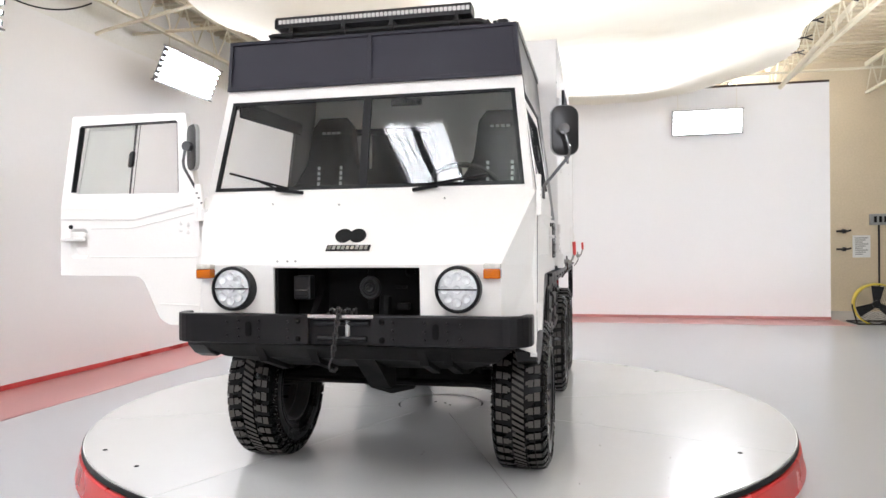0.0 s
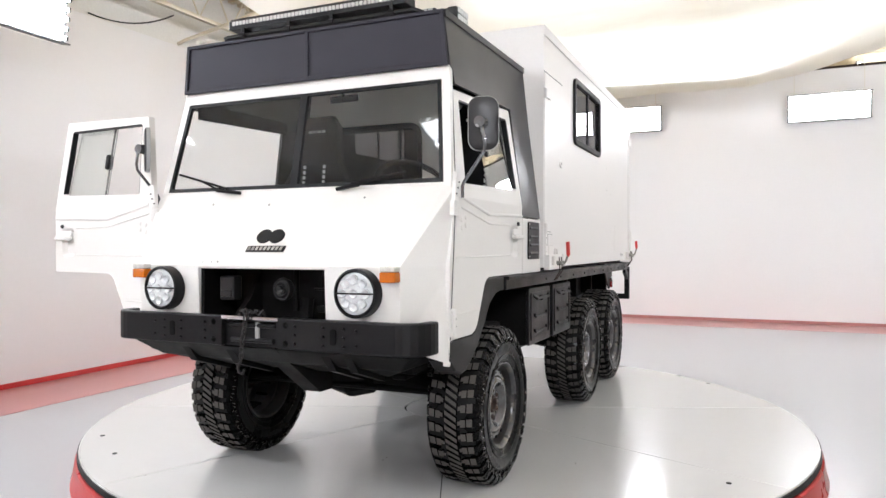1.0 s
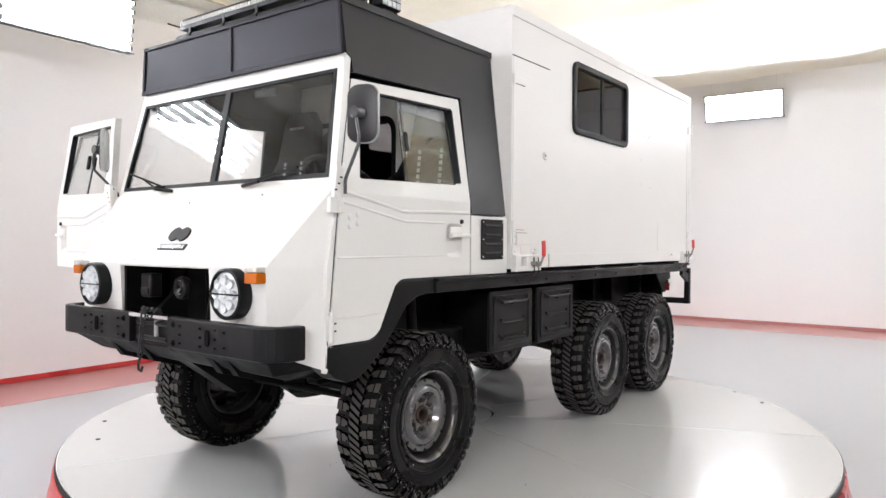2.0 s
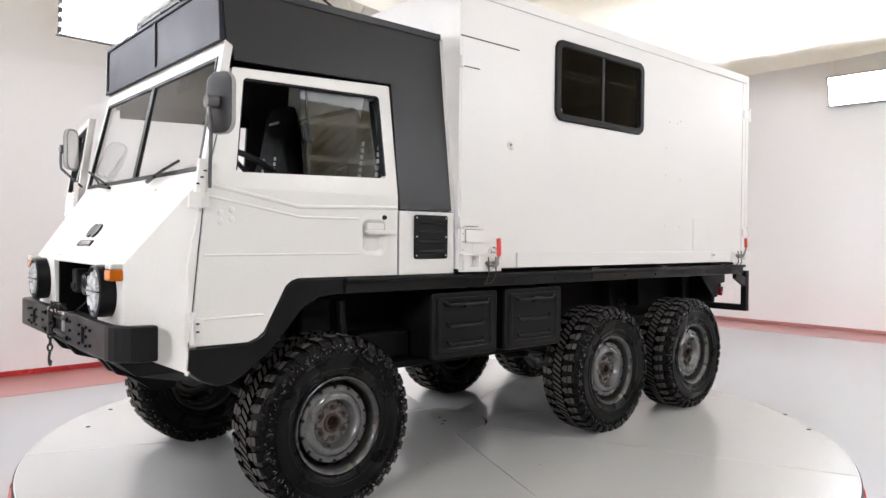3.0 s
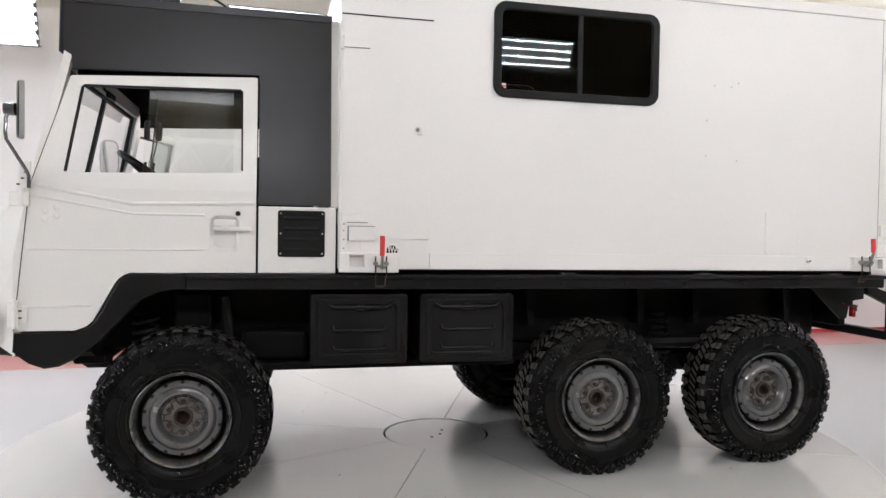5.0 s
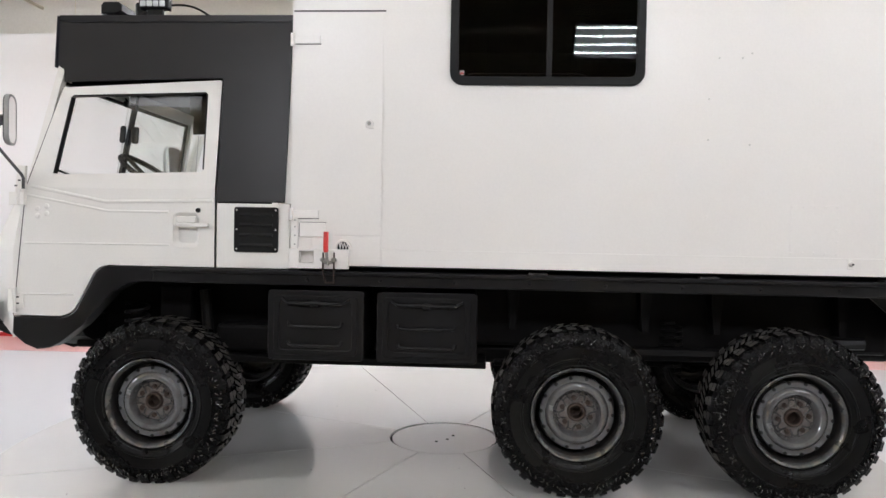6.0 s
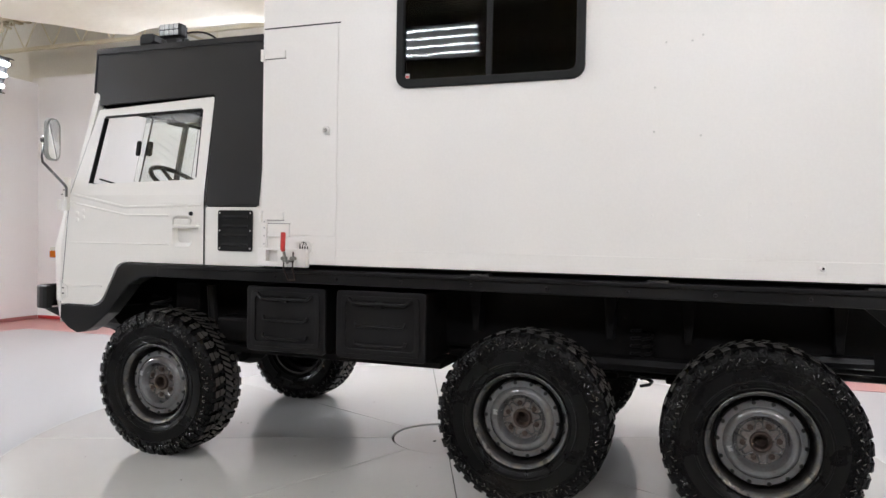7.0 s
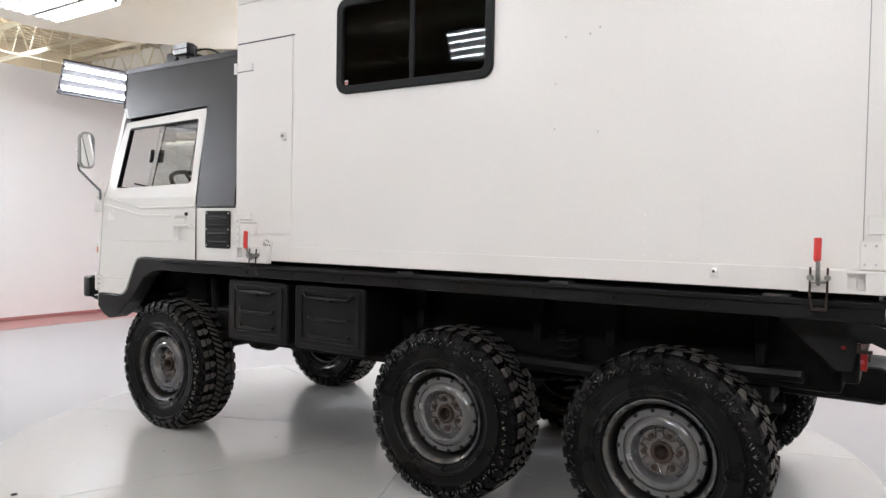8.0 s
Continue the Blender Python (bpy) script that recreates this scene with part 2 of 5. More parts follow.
def prism(bm, outline, place, depth, holes=(), bevel=0.0, index=0):
    """A flat outline of (u, v), with holes, laid out by place(u, v) and given the thickness vector depth."""
    t = bmesh.new()
    edges = []
    for loop in (outline, *holes):
        vs = [t.verts.new((u, v, 0)) for u, v in loop]
        edges += [t.edges.new((vs[i], vs[(i + 1) % len(vs)])) for i in range(len(vs))]
    bmesh.ops.triangle_fill(t, use_beauty=True, use_dissolve=False, edges=edges)
    for v in t.verts:
        v.co = Vector(place(v.co.x, v.co.y))
    got = bmesh.ops.extrude_face_region(t, geom=t.faces[:])
    for v in got["geom"]:
        if isinstance(v, bmesh.types.BMVert):
            v.co += Vector(depth)
    if bevel:
        hard = [e for e in t.edges if len(e.link_faces) == 2 and e.calc_face_angle(0) > 0.8]
        bmesh.ops.bevel(t, geom=hard, offset=bevel, segments=2, affect="EDGES", profile=0.5)
    merge(bm, t, None, index)


def rounded(u0, v0, u1, v1, r, n=4):
    """A rectangle's outline with round corners."""
    pts = []
    for cu, cv, a in ((u1 - r, v1 - r, 0), (u0 + r, v1 - r, 90), (u0 + r, v0 + r, 180), (u1 - r, v0 + r, 270)):
        for k in range(n + 1):
            w = radians(a + 90 * k / n)
            pts.append((cu + r * math.cos(w), cv + r * math.sin(w)))
    return pts


def thing(name, label, category, group="", at=(0, 0, 0)):
    ob = new(name)
    ob.location = at
    ob.empty_display_size = 0.2
    return tagged(ob, label, category, group)


# ---- the hall ----
XL, XR, YF, YB = -4.45, 5.16, -7.10, 9.80

bm = bmesh.new()
box(bm, (-9, -11, FLOOR_Z - 0.2), (14, 16, FLOOR_Z))
structure("floor", bm, M_FLOOR, "glossy grey epoxy hall floor", "floor")


def stripe(name, lo, hi):
    b = bmesh.new()
    box(b, (lo[0], lo[1], FLOOR_Z), (hi[0], hi[1], FLOOR_Z + 0.003))
    structure(name, b, M_STRIPE, "pale red painted stripe along the wall", "floor stripe")


stripe("floor_stripe_left", (XL, YF, 0), (XL + 0.97, YB, 0))
stripe("floor_stripe_back", (XL + 0.97, YB - 0.97, 0), (XR + 0.1, YB, 0))
stripe("floor_stripe_front", (XL + 0.97, YF, 0), (5.3, YF + 0.90, 0))


def wall(name, lo, hi, mat=M_WALL, label="smooth white painted studio wall"):
    b = bmesh.new()
    box(b, lo, hi)
    return structure(name, b, mat, label, "wall")


wall("wall_left", (XL - 0.12, YF - 0.12, FLOOR_Z), (XL, YB + 0.12, 3.62))
wall("wall_back", (XL, YB, FLOOR_Z), (XR, YB + 0.12, 4.02))
wall("wall_front", (XL, YF - 0.12, FLOOR_Z), (5.3, YF, 3.53))
wall("trim_back", (XL, YB - 0.004, 4.02), (XR, YB + 0.12, 4.06), M_RUST, "dark timber capping along the wall top")
wall("hall_wall_back", (-9, 11.6, FLOOR_Z), (13, 11.8, 5.2), M_TAN, "tan painted block wall of the hall")
wall("hall_wall_right", (12.8, -11, FLOOR_Z), (13, 11.6, 5.2), M_TAN, "tan painted block wall of the hall")
wall("hall_wall_front", (-9, -11, FLOOR_Z), (12.8, -10.8, 5.2), M_TAN, "tan painted block wall of the hall")
wall("hall_wall_left", (-5.3, -10.8, FLOOR_Z), (-5.1, 11.6, 5.2), M_UPPER, "pale painted outer wall of the hall")


def baseboard(name, lo, hi, mat=M_STRIPE):
    b = bmesh.new()
    box(b, lo, hi, 0.004)
    structure(name, b, mat, "red painted baseboard", "baseboard")


baseboard("baseboard_left", (XL, YF + 0.02, FLOOR_Z + 0.004), (XL + 0.018, YB - 0.02, FLOOR_Z + 0.055), M_RED)
baseboard("baseboard_back", (XL + 0.02, YB - 0.018, FLOOR_Z + 0.004), (XR, YB, FLOOR_Z + 0.055))
baseboard("baseboard_front", (XL + 0.02, YF, FLOOR_Z + 0.004), (5.3, YF + 0.018, FLOOR_Z + 0.055))

# roof deck with folded ribs, one mesh with its joists
bm = bmesh.new()
box(bm, (-9, -11, 4.78), (13, 11.8, 4.9), index=1)
for i in range(112):
    y = -10.9 + i * 0.2
    box(bm, (-9, y, 4.745), (13, y + 0.09, 4.78), index=1)
for i in range(12):
    x = -8.28 + i * 1.83
    box(bm, (x - 0.03, -11, 4.66), (x + 0.03, 11.7, 4.745))
    box(bm, (x - 0.03, -11, 4.12), (x + 0.03, 11.7, 4.17))
    for k in range(38):
        y = -10.9 + k * 0.6
        rod(bm, [(x, y, 4.66), (x, y + 0.3, 4.15), (x, y + 0.6, 4.66)], 0.012, 5)
for y in (-9.0, -4.4, 0.2, 4.8, 9.4):
    rod(bm, [(-9, y, 4.14), (13, y, 4.14)], 0.022, 6)
    rod(bm, [(-9, y + 0.5, 4.7), (13, y + 0.5, 4.7)], 0.022, 6)
structure("ceiling", bm, [M_JOIST, M_DECK], "tan steel roof deck with open web joists", "ceiling")

# ---- lamps: tube fixtures hung along the walls, and unseen fills added for brightness ----
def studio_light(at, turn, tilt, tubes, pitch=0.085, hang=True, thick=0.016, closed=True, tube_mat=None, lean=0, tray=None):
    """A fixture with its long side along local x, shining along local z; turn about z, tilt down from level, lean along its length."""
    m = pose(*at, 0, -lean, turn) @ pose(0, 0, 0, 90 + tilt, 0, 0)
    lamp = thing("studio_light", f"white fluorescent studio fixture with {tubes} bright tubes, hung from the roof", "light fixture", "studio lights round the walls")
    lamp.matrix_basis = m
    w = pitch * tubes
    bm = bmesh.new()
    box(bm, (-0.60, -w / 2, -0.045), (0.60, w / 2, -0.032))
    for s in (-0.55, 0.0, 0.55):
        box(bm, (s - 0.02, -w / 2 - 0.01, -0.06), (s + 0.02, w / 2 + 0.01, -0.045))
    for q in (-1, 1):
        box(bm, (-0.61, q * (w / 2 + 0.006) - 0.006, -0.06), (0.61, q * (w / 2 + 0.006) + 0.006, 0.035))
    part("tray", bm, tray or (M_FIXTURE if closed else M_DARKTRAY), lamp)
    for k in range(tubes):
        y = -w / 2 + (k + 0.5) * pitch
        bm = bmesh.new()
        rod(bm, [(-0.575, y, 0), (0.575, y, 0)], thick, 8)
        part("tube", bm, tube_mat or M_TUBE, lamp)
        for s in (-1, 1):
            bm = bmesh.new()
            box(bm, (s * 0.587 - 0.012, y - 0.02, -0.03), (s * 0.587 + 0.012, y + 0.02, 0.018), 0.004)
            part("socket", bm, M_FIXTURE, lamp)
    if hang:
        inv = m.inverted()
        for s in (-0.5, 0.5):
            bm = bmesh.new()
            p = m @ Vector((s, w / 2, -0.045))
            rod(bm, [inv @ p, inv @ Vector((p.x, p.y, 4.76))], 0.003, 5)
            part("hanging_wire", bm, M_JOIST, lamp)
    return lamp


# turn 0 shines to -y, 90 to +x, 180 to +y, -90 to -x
studio_light((3.09, 9.62, 3.375), -2, 14, 6, 0.068, thick=0.033, tube_mat=M_PANEL_TUBE)
studio_light((-0.11, 9.60, 3.385), 3, 14, 6, 0.068, thick=0.033, tube_mat=M_PANEL_TUBE)
studio_light((-3.92, 4.30, 3.385), 90, 24, 6, 0.070)
studio_light((-3.57, 0.50, 3.25), 94, 8, 6, thick=0.0135)
studio_light((-3.55, -2.50, 3.25), 90, 15, 6, thick=0.0135)
studio_light((-2.44, -6.02, 3.27), 178, 22, 3, 0.15, thick=0.026, closed=False, tube_mat=M_SOFT_TUBE)
# unseen fill behind the front wall, added to brighten the hall's deck and wall
studio_light((-2.2, -8.4, 3.3), 0, -25, 6, thick=0.009)
# unseen fill added to brighten the front wall
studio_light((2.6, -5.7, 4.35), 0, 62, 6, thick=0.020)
# four unseen fills added above the canopy to make the cloth glow
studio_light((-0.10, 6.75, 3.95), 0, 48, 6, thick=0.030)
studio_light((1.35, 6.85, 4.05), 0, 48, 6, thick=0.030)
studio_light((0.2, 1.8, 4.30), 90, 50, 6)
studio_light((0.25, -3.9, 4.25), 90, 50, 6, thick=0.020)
# unseen fill added off to the right to brighten the back wall
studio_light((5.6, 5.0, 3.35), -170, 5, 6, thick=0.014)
# unseen front lamp added to brighten the nose and the back wall
studio_light((3.90, -6.50, 3.20), 180, 8, 6, thick=0.033)
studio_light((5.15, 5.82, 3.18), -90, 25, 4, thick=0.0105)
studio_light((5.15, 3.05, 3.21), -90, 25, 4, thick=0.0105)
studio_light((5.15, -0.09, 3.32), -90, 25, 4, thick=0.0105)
studio_light((-0.68, -3.66, 3.52), 90, 90, 3, thick=0.034, tube_mat=M_STRIP_TUBE, tray=M_PAPER)
studio_light((-0.36, -3.66, 3.52), 90, 90, 3, thick=0.034, tube_mat=M_STRIP_TUBE, tray=M_PAPER)
studio_light((4.83, 4.64, 2.985), -130, 10, 1, thick=0.010, tube_mat=M_PANEL_TUBE, lean=-14)
# unseen fill behind the back wall, added to brighten the tan hall wall
studio_light((3.6, 10.7, 3.9), 90, -4, 6, thick=0.010)

# ---- cloth canopy under the roof ----
bm = bmesh.new()
NX, NY = 44, 132
grid = []
for i in range(NX + 1):
    u = i / NX
    col = []
    for j in range(NY + 1):
        v = j / NY
        x = -2.75 + 6.60 * u
        y0 = -3.6 - 1.35 * min(1, u / 0.28) ** 0.8
        y1 = 8.00 - 0.5 * max(0, (0.25 - u) / 0.25)
        y = y0 + (y1 - y0) * v
        edge = 4 * u * (1 - u)
        sag = 0.09 * math.sin(v * math.pi * 5.0) * edge + 0.025 * math.sin(v * 31 + u * 4) * edge + 0.016 * math.sin(v * 57 - u * 9) * (1 - 0.6 * edge)
        front = 3.54 + 0.16 * min(1, u / 0.4) + 0.30 * u ** 2 - 0.16 * edge
        back = 3.47 + 0.47 * max(0, (u - 0.70) / 0.30) ** 1.3
        w = min(1, max(0, (v - 0.42) / 0.28))
        w = w * w * (3 - 2 * w)
        z = front * (1 - w) + back * w + sag * (1 - 0.7 * w) + 0.02 * noise.noise((x * 2.1, y * 2.1, 0))
        # the side hem is drawn up towards the joists
        hem = max(0, 1 - u / 0.12) * min(1, max(0, (v - 0.3) / 0.15))
        z += 0.25 * hem
        x -= 0.20 * hem
        # sharp folds where two lengths of cloth meet
        for fold, deep in ((5.0 + 0.12 * x, 0.11), (3.3 + 0.10 * x, 0.05), (1.2 - 0.05 * x, 0.05), (-1.6, 0.05)):
            z -= deep * max(0, 1 - abs(y - fold) / 0.75) * min(1, edge * 2)
        # fine pulls running in from the hem
        z += 0.012 * math.sin(x * 9 + y * 24) * max(0, 1 - abs(u - 0.97) / 0.10)
        x += 0.10 * math.sin(v * math.pi * 9) * (1 if u in (0.0, 1.0) else 0)
        col.append(bm.verts.new((x, y, z)))
    grid.append(col)
for a, b in zip(grid, grid[1:]):
    for j in range(NY):
        bm.faces.new((a[j], b[j], b[j + 1], a[j + 1]))
hems = [(grid[i][j].co.copy(), s) for i, s in ((NX, 1),) for j in range(5, NY, 8)]
canopy = thing("cloth_canopy", "large white cloth diffuser stretched and sagging under the roof joists", "canopy")
part("cloth", bm, M_CLOTH, canopy, smooth=True)
for at, s in hems:
    bm = bmesh.new()
    rod(bm, [at + Vector((-s * 0.03, 0, -0.006)), at + Vector((s * 0.05, 0.0, 0.0)), at + Vector((s * 0.15, 0.02, 0.035))], 0.010, 6)
    rod(bm, [at + Vector((-s * 0.03, 0, 0.008)), at + Vector((s * 0.05, 0.0, 0.002)), at + Vector((s * 0.15, 0.0, -0.035))], 0.010, 6)
    rod(bm, [at + Vector((s * 0.05, 0.0, 0.0)), at + Vector((s * 0.20, 0.05, 0.40))], 0.003, 5)
    part("spring_clamp", bm, M_BLACK, canopy)

# ---- turntable ----
TC = Vector((-0.017, 1.347, 0))
table = thing("turntable", "round pale painted turntable platform with a red skirt", "turntable", at=(TC.x, TC.y, FLOOR_Z))
TZ = -FLOOR_Z


def arc(r, a0, a1, n):
    return [(r * math.cos(a0 + (a1 - a0) * k / n), r * math.sin(a0 + (a1 - a0) * k / n)) for k in range(n + 1)]


for k in range(8):
    a0, a1 = radians(22.5 + 45 * k), radians(67.5 + 45 * k)
    g = 0.0022
    bm = bmesh.new()
    prism(bm, arc(2.384, a0 + g / 2.38, a1 - g / 2.38, 22) + arc(0.318, a1 - g / 0.318, a0 + g / 0.318, 8), lambda u, v: (u, v, TZ), (0, 0, -0.028))
    part("deck_plate", bm, M_DISC, table)
bm = bmesh.new()
lathe(bm, [(TZ - 0.004, 0.0001), (TZ - 0.004, 0.304), (TZ - 0.03, 0.304)], 48, pose(0, 0, 0, 0, -90, 0) @ pose(0, 0, 0, 0, 0, 0))
for p in ((0.03, 0.02), (-0.05, 0.05), (0.08, -0.04)):
    box(bm, (p[0] - 0.008, p[1] - 0.008, TZ - 0.006), (p[0] + 0.008, p[1] + 0.008, TZ - 0.002), index=1)
part("centre_hatch", bm, [M_DISC, M_GAP], table)
ring = pose(0, 0, 0, 0, -90, 0)
bm = bmesh.new()
lathe(bm, [(TZ - 0.012, 0.0001), (TZ - 0.012, 2.37)], 64, ring)
lathe(bm, [(TZ - 0.028, 2.36), (0.05, 2.36)], 96, ring)
part("dark_seam_bed", bm, M_GAP, table)
bm = bmesh.new()
lathe(bm, [(TZ - 0.002, 2.3845), (TZ - 0.002, 2.3895), (TZ - 0.009, 2.390)], 128, ring)
part("edge_band", bm, M_DISC_EDGE, table, "worn metal edge", smooth=True)
bm = bmesh.new()
lathe(bm, [(TZ - 0.008, 2.388), (TZ - 0.010, 2.397), (TZ - 0.036, 2.399), (TZ - 0.041, 2.385)], 128, ring)
part("rubber_trim", bm, M_SEAL, table, "black rubber trim", smooth=True)
bm = bmesh.new()
lathe(bm, [(0.0, 2.435), (0.03, 2.425), (TZ - 0.056, 2.41), (TZ - 0.046, 2.40), (TZ - 0.046, 2.375)], 128, ring)
part("skirt", bm, M_RED, table, "glossy red skirt", smooth=True)
for p in ((-1.68, -0.21), (1.91, 0.40), (1.66, 2.98), (-1.3, -0.45), (-1.75, 2.9), (1.4, 3.25)):
    bm = bmesh.new()
    lathe(bm, [(TZ + 0.003, 0.0001), (TZ + 0.003, 0.013), (TZ - 0.002, 0.015)], 12, pose(p[0] - TC.x, p[1] - TC.y, 0) @ ring)
    part("bolt_head", bm, M_CHASSIS, table)

# ---- the truck ----
truck = thing("camper_truck", "white six-wheeled cab-over truck with a camper box, one door open", "truck")
# the laden tail sits a little lower than the nose
RAKE = radians(-0.35)
truck.matrix_basis = Matrix.Translation((0.012, 2.975, 0)) @ Matrix.Rotation(RAKE, 4, "X") @ Matrix.Translation((0, -2.975, 0))


def side_x(z):
    """Half width of the cab's flank at a height."""
    return 0.85 if z <= 1.37 else 0.85 - (z - 1.37) * 0.155


def fair_x(z):
    return 0.785 if z >= 1.87 else 0.785 + (1.87 - z) * 0.13


def screen_y(z):
    return -0.606 + (z - 1.42) * 0.208


# nose
bm = bmesh.new()
prism(bm, [(-0.71, 0.74), (0.71, 0.74), (0.715, 1.07), (-0.715, 1.07)], lambda u, v: (u, -0.842 - (v - 0.66) * 0.045, v), (0, 0.02, 0),
      holes=[[(-0.348, 0.79), (0.352, 0.79), (0.352, 1.060), (-0.348, 1.060)]])
part("front_panel", bm, M_CAB, truck)
bm = bmesh.new()
prism(bm, [(-0.715, 0), (0.715, 0), (0.800, 1), (-0.800, 1)], lambda u, v: (u, -0.8605 + 0.2555 * v, 1.07 + 0.35 * v), (0, 0.012, -0.014))
part("hood", bm, M_CAB, truck)
for s in (-1, 1):
    bm = bmesh.new()
    foot = 0.665 if s > 0 else 0.72
    low = [(0.71, -0.845, 0.745), (0.85, -0.668, foot), (0.85, -0.64, 1.07), (0.715, -0.8605, 1.07)]
    high = [(0.715, -0.8605, 1.07), (0.85, -0.64, 1.07), (0.846, -0.612, 1.40), (0.800, -0.605, 1.42)]
    for quad in (low, high):
        t = bmesh.new()
        vs = [t.verts.new((s * x, y, z)) for x, y, z in quad]
        t.faces.new(vs)
        got = bmesh.ops.extrude_face_region(t, geom=t.faces[:])
        for v in got["geom"]:
            if isinstance(v, bmesh.types.BMVert):
                v.co += Vector((-s * 0.014, 0.012, 0))
        merge(bm, t)
    part("corner_panel", bm, M_CAB, truck)
    bm = bmesh.new()
    prism(bm, [(-0.668, foot - 0.01), (-0.64, foot + 0.03), (-0.60, 1.36), (-0.603, 1.40), (-0.668, 1.07)], lambda u, v: (s * 0.85, u, v), (-s * 0.03, 0, 0))
    part("door_post", bm, M_CAB, truck)

# windscreen frame, seals and panes
bm = bmesh.new()
outer = [(-0.834, 1.392), (0.834, 1.392), (0.772, 1.957), (-0.772, 1.957)]
hole = [(-0.793, 1.430), (0.793, 1.430), (0.740, 1.895), (-0.740, 1.895)]
prism(bm, outer, lambda u, v: (u, screen_y(v), v), (0, 0.035, 0), holes=[hole])
part("windscreen_frame", bm, M_CAB, truck)
for s in (-1, 1):
    bm = bmesh.new()
    o = [(s * 0.791, 1.432), (s * 0.739, 1.893), (0.0, 1.893), (0.0, 1.432)]
    i = [(s * 0.772, 1.449), (s * 0.722, 1.878), (s * 0.020, 1.878), (s * 0.020, 1.449)]
    prism(bm, o, lambda u, v: (u, screen_y(v) - 0.003, v), (0, 0.020, 0), holes=[i])
    seal = part("windscreen", bm, M_SEAL, truck, "black rubber windscreen surround")
    bm = bmesh.new()
    prism(bm, [(s * 0.776, 1.446), (s * 0.726, 1.881), (s * 0.012, 1.881), (s * 0.012, 1.446)], lambda u, v: (u, screen_y(v) + 0.004, v), (0, 0.004, 0))
    pane = part("pane", bm, M_SCREEN, seal)
    pane.visible_shadow = False
    # wiper
    bm = bmesh.new()
    x0 = -0.30 if s < 0 else 0.26
    x1 = -0.70 if s < 0 else 0.62
    rise = 0.085 if s < 0 else 0.045
    rod(bm, [(x0, screen_y(1.42) - 0.02, 1.415), (x0 + (x1 - x0) * 0.35, screen_y(1.44) - 0.035, 1.43)], 0.009, 6)
    rod(bm, [(x0 + (x1 - x0) * 0.3, screen_y(1.44) - 0.035, 1.43), (x0 + (x1 - x0) * 0.62, screen_y(1.45) - 0.03, 1.43 + rise * 0.6)], 0.005, 6)
    rod(bm, [(x0 + (x1 - x0) * 0.2, screen_y(1.44) - 0.02, 1.437), (x1, screen_y(1.45) - 0.02, 1.435 + rise)], 0.006, 6)
    part("wiper", bm, M_BLACK, truck)

# dark roof fairing
bm = bmesh.new()
prism(bm, [(-0.766, 1.955), (0.766, 1.955), (0.746, 2.196), (-0.746, 2.196)], lambda u, v: (u, -0.508, v), (0, 0.02, 0))
fairing = part("roof_fairing", bm, M_FAIRFRONT, truck, "dark textured metal roof fairing")
bm = bmesh.new()
prism(bm, [(-0.772, 1.952), (0.772, 1.952), (0.752, 2.202), (-0.752, 2.202)], lambda u, v: (u, -0.517, v), (0, 0.010, 0),
      holes=[[(-0.750, 1.974), (0.002, 1.974), (0.002, 2.184), (-0.734, 2.184)], [(0.024, 1.974), (0.750, 1.974), (0.734, 2.184), (0.024, 2.184)]], bevel=0.003)
part("front_border", bm, M_FAIRFRONT, fairing)
bm = bmesh.new()
box(bm, (-0.755, -0.505, 2.188), (0.755, 0.64, 2.2), 0.003)
part("roof_lid", bm, M_FAIRING, fairing)
for s in (-1, 1):
    bm = bmesh.new()
    prism(bm, [(-0.49, 1.955), (-0.50, 2.19), (0.638, 2.19), (0.638, 1.87), (0.315, 1.87), (0.315, 1.902), (-0.458, 1.880), (-0.465, 1.94)], lambda u, v: (s * (fair_x(v) - (v - 1.87) * 0.11), u, v), (-s * 0.018, 0, 0))
    prism(bm, [(0.638, 1.87), (0.638, 1.315), (0.318, 1.315), (0.318, 1.87)], lambda u, v: (s * fair_x(v), u, v), (-s * 0.018, 0, 0))
    part("side_panel", bm, M_FAIRING, fairing)
    # black strip added so the slot above the door looks shaded
    bm = bmesh.new()
    prism(bm, [(-0.45, 1.83), (0.31, 1.86), (0.31, 1.93), (-0.45, 1.92)], lambda u, v: (s * 0.738, u, v), (-s * 0.02, 0, 0))
    part("roof_gutter", bm, M_GAP, fairing)
    bm = bmesh.new()
    prism(bm, [(-0.50, 2.172), (-0.50, 2.203), (0.64, 2.203), (0.64, 2.172)], lambda u, v: (s * 0.752, u, v), (s * 0.006, 0, 0))
    part("edge_trim", bm, M_FAIRING, fairing)
    bm = bmesh.new()
    prism(bm, [(0.318, 1.008), (0.662, 1.008), (0.662, 1.308), (0.318, 1.308)], lambda u, v: (s * 0.853, u, v), (-s * 0.02, 0, 0), bevel=0.004)
    quarter = part("rear_quarter_panel", bm, M_CAB, truck)
    # dark strip paints the shade in the gap between cab and camper
    bm = bmesh.new()
    lo, hi = sorted((s * 0.72, s * 0.846))
    box(bm, (lo, 0.6645, 1.01), (hi, 0.6705, 1.305), 0.002)
    part("gap_rubber", bm, M_GAP, truck)
    bm = bmesh.new()
    prism(bm, rounded(0.403, 1.083, 0.612, 1.292, 0.012), lambda u, v: (s * 0.854, u, v), (s * 0.008, 0, 0), bevel=0.003)
    for k in range(4):
        z = 1.115 + k * 0.047
        prism(bm, [(0, z - 0.012), (0.0, z + 0.012), (0.006, z)], lambda u, v: (s * (0.861 + u), 0.43, v), (0, 0.155, 0))
    vent = part("vent_cover", bm, M_BLACK, quarter, "black louvred vent cover")
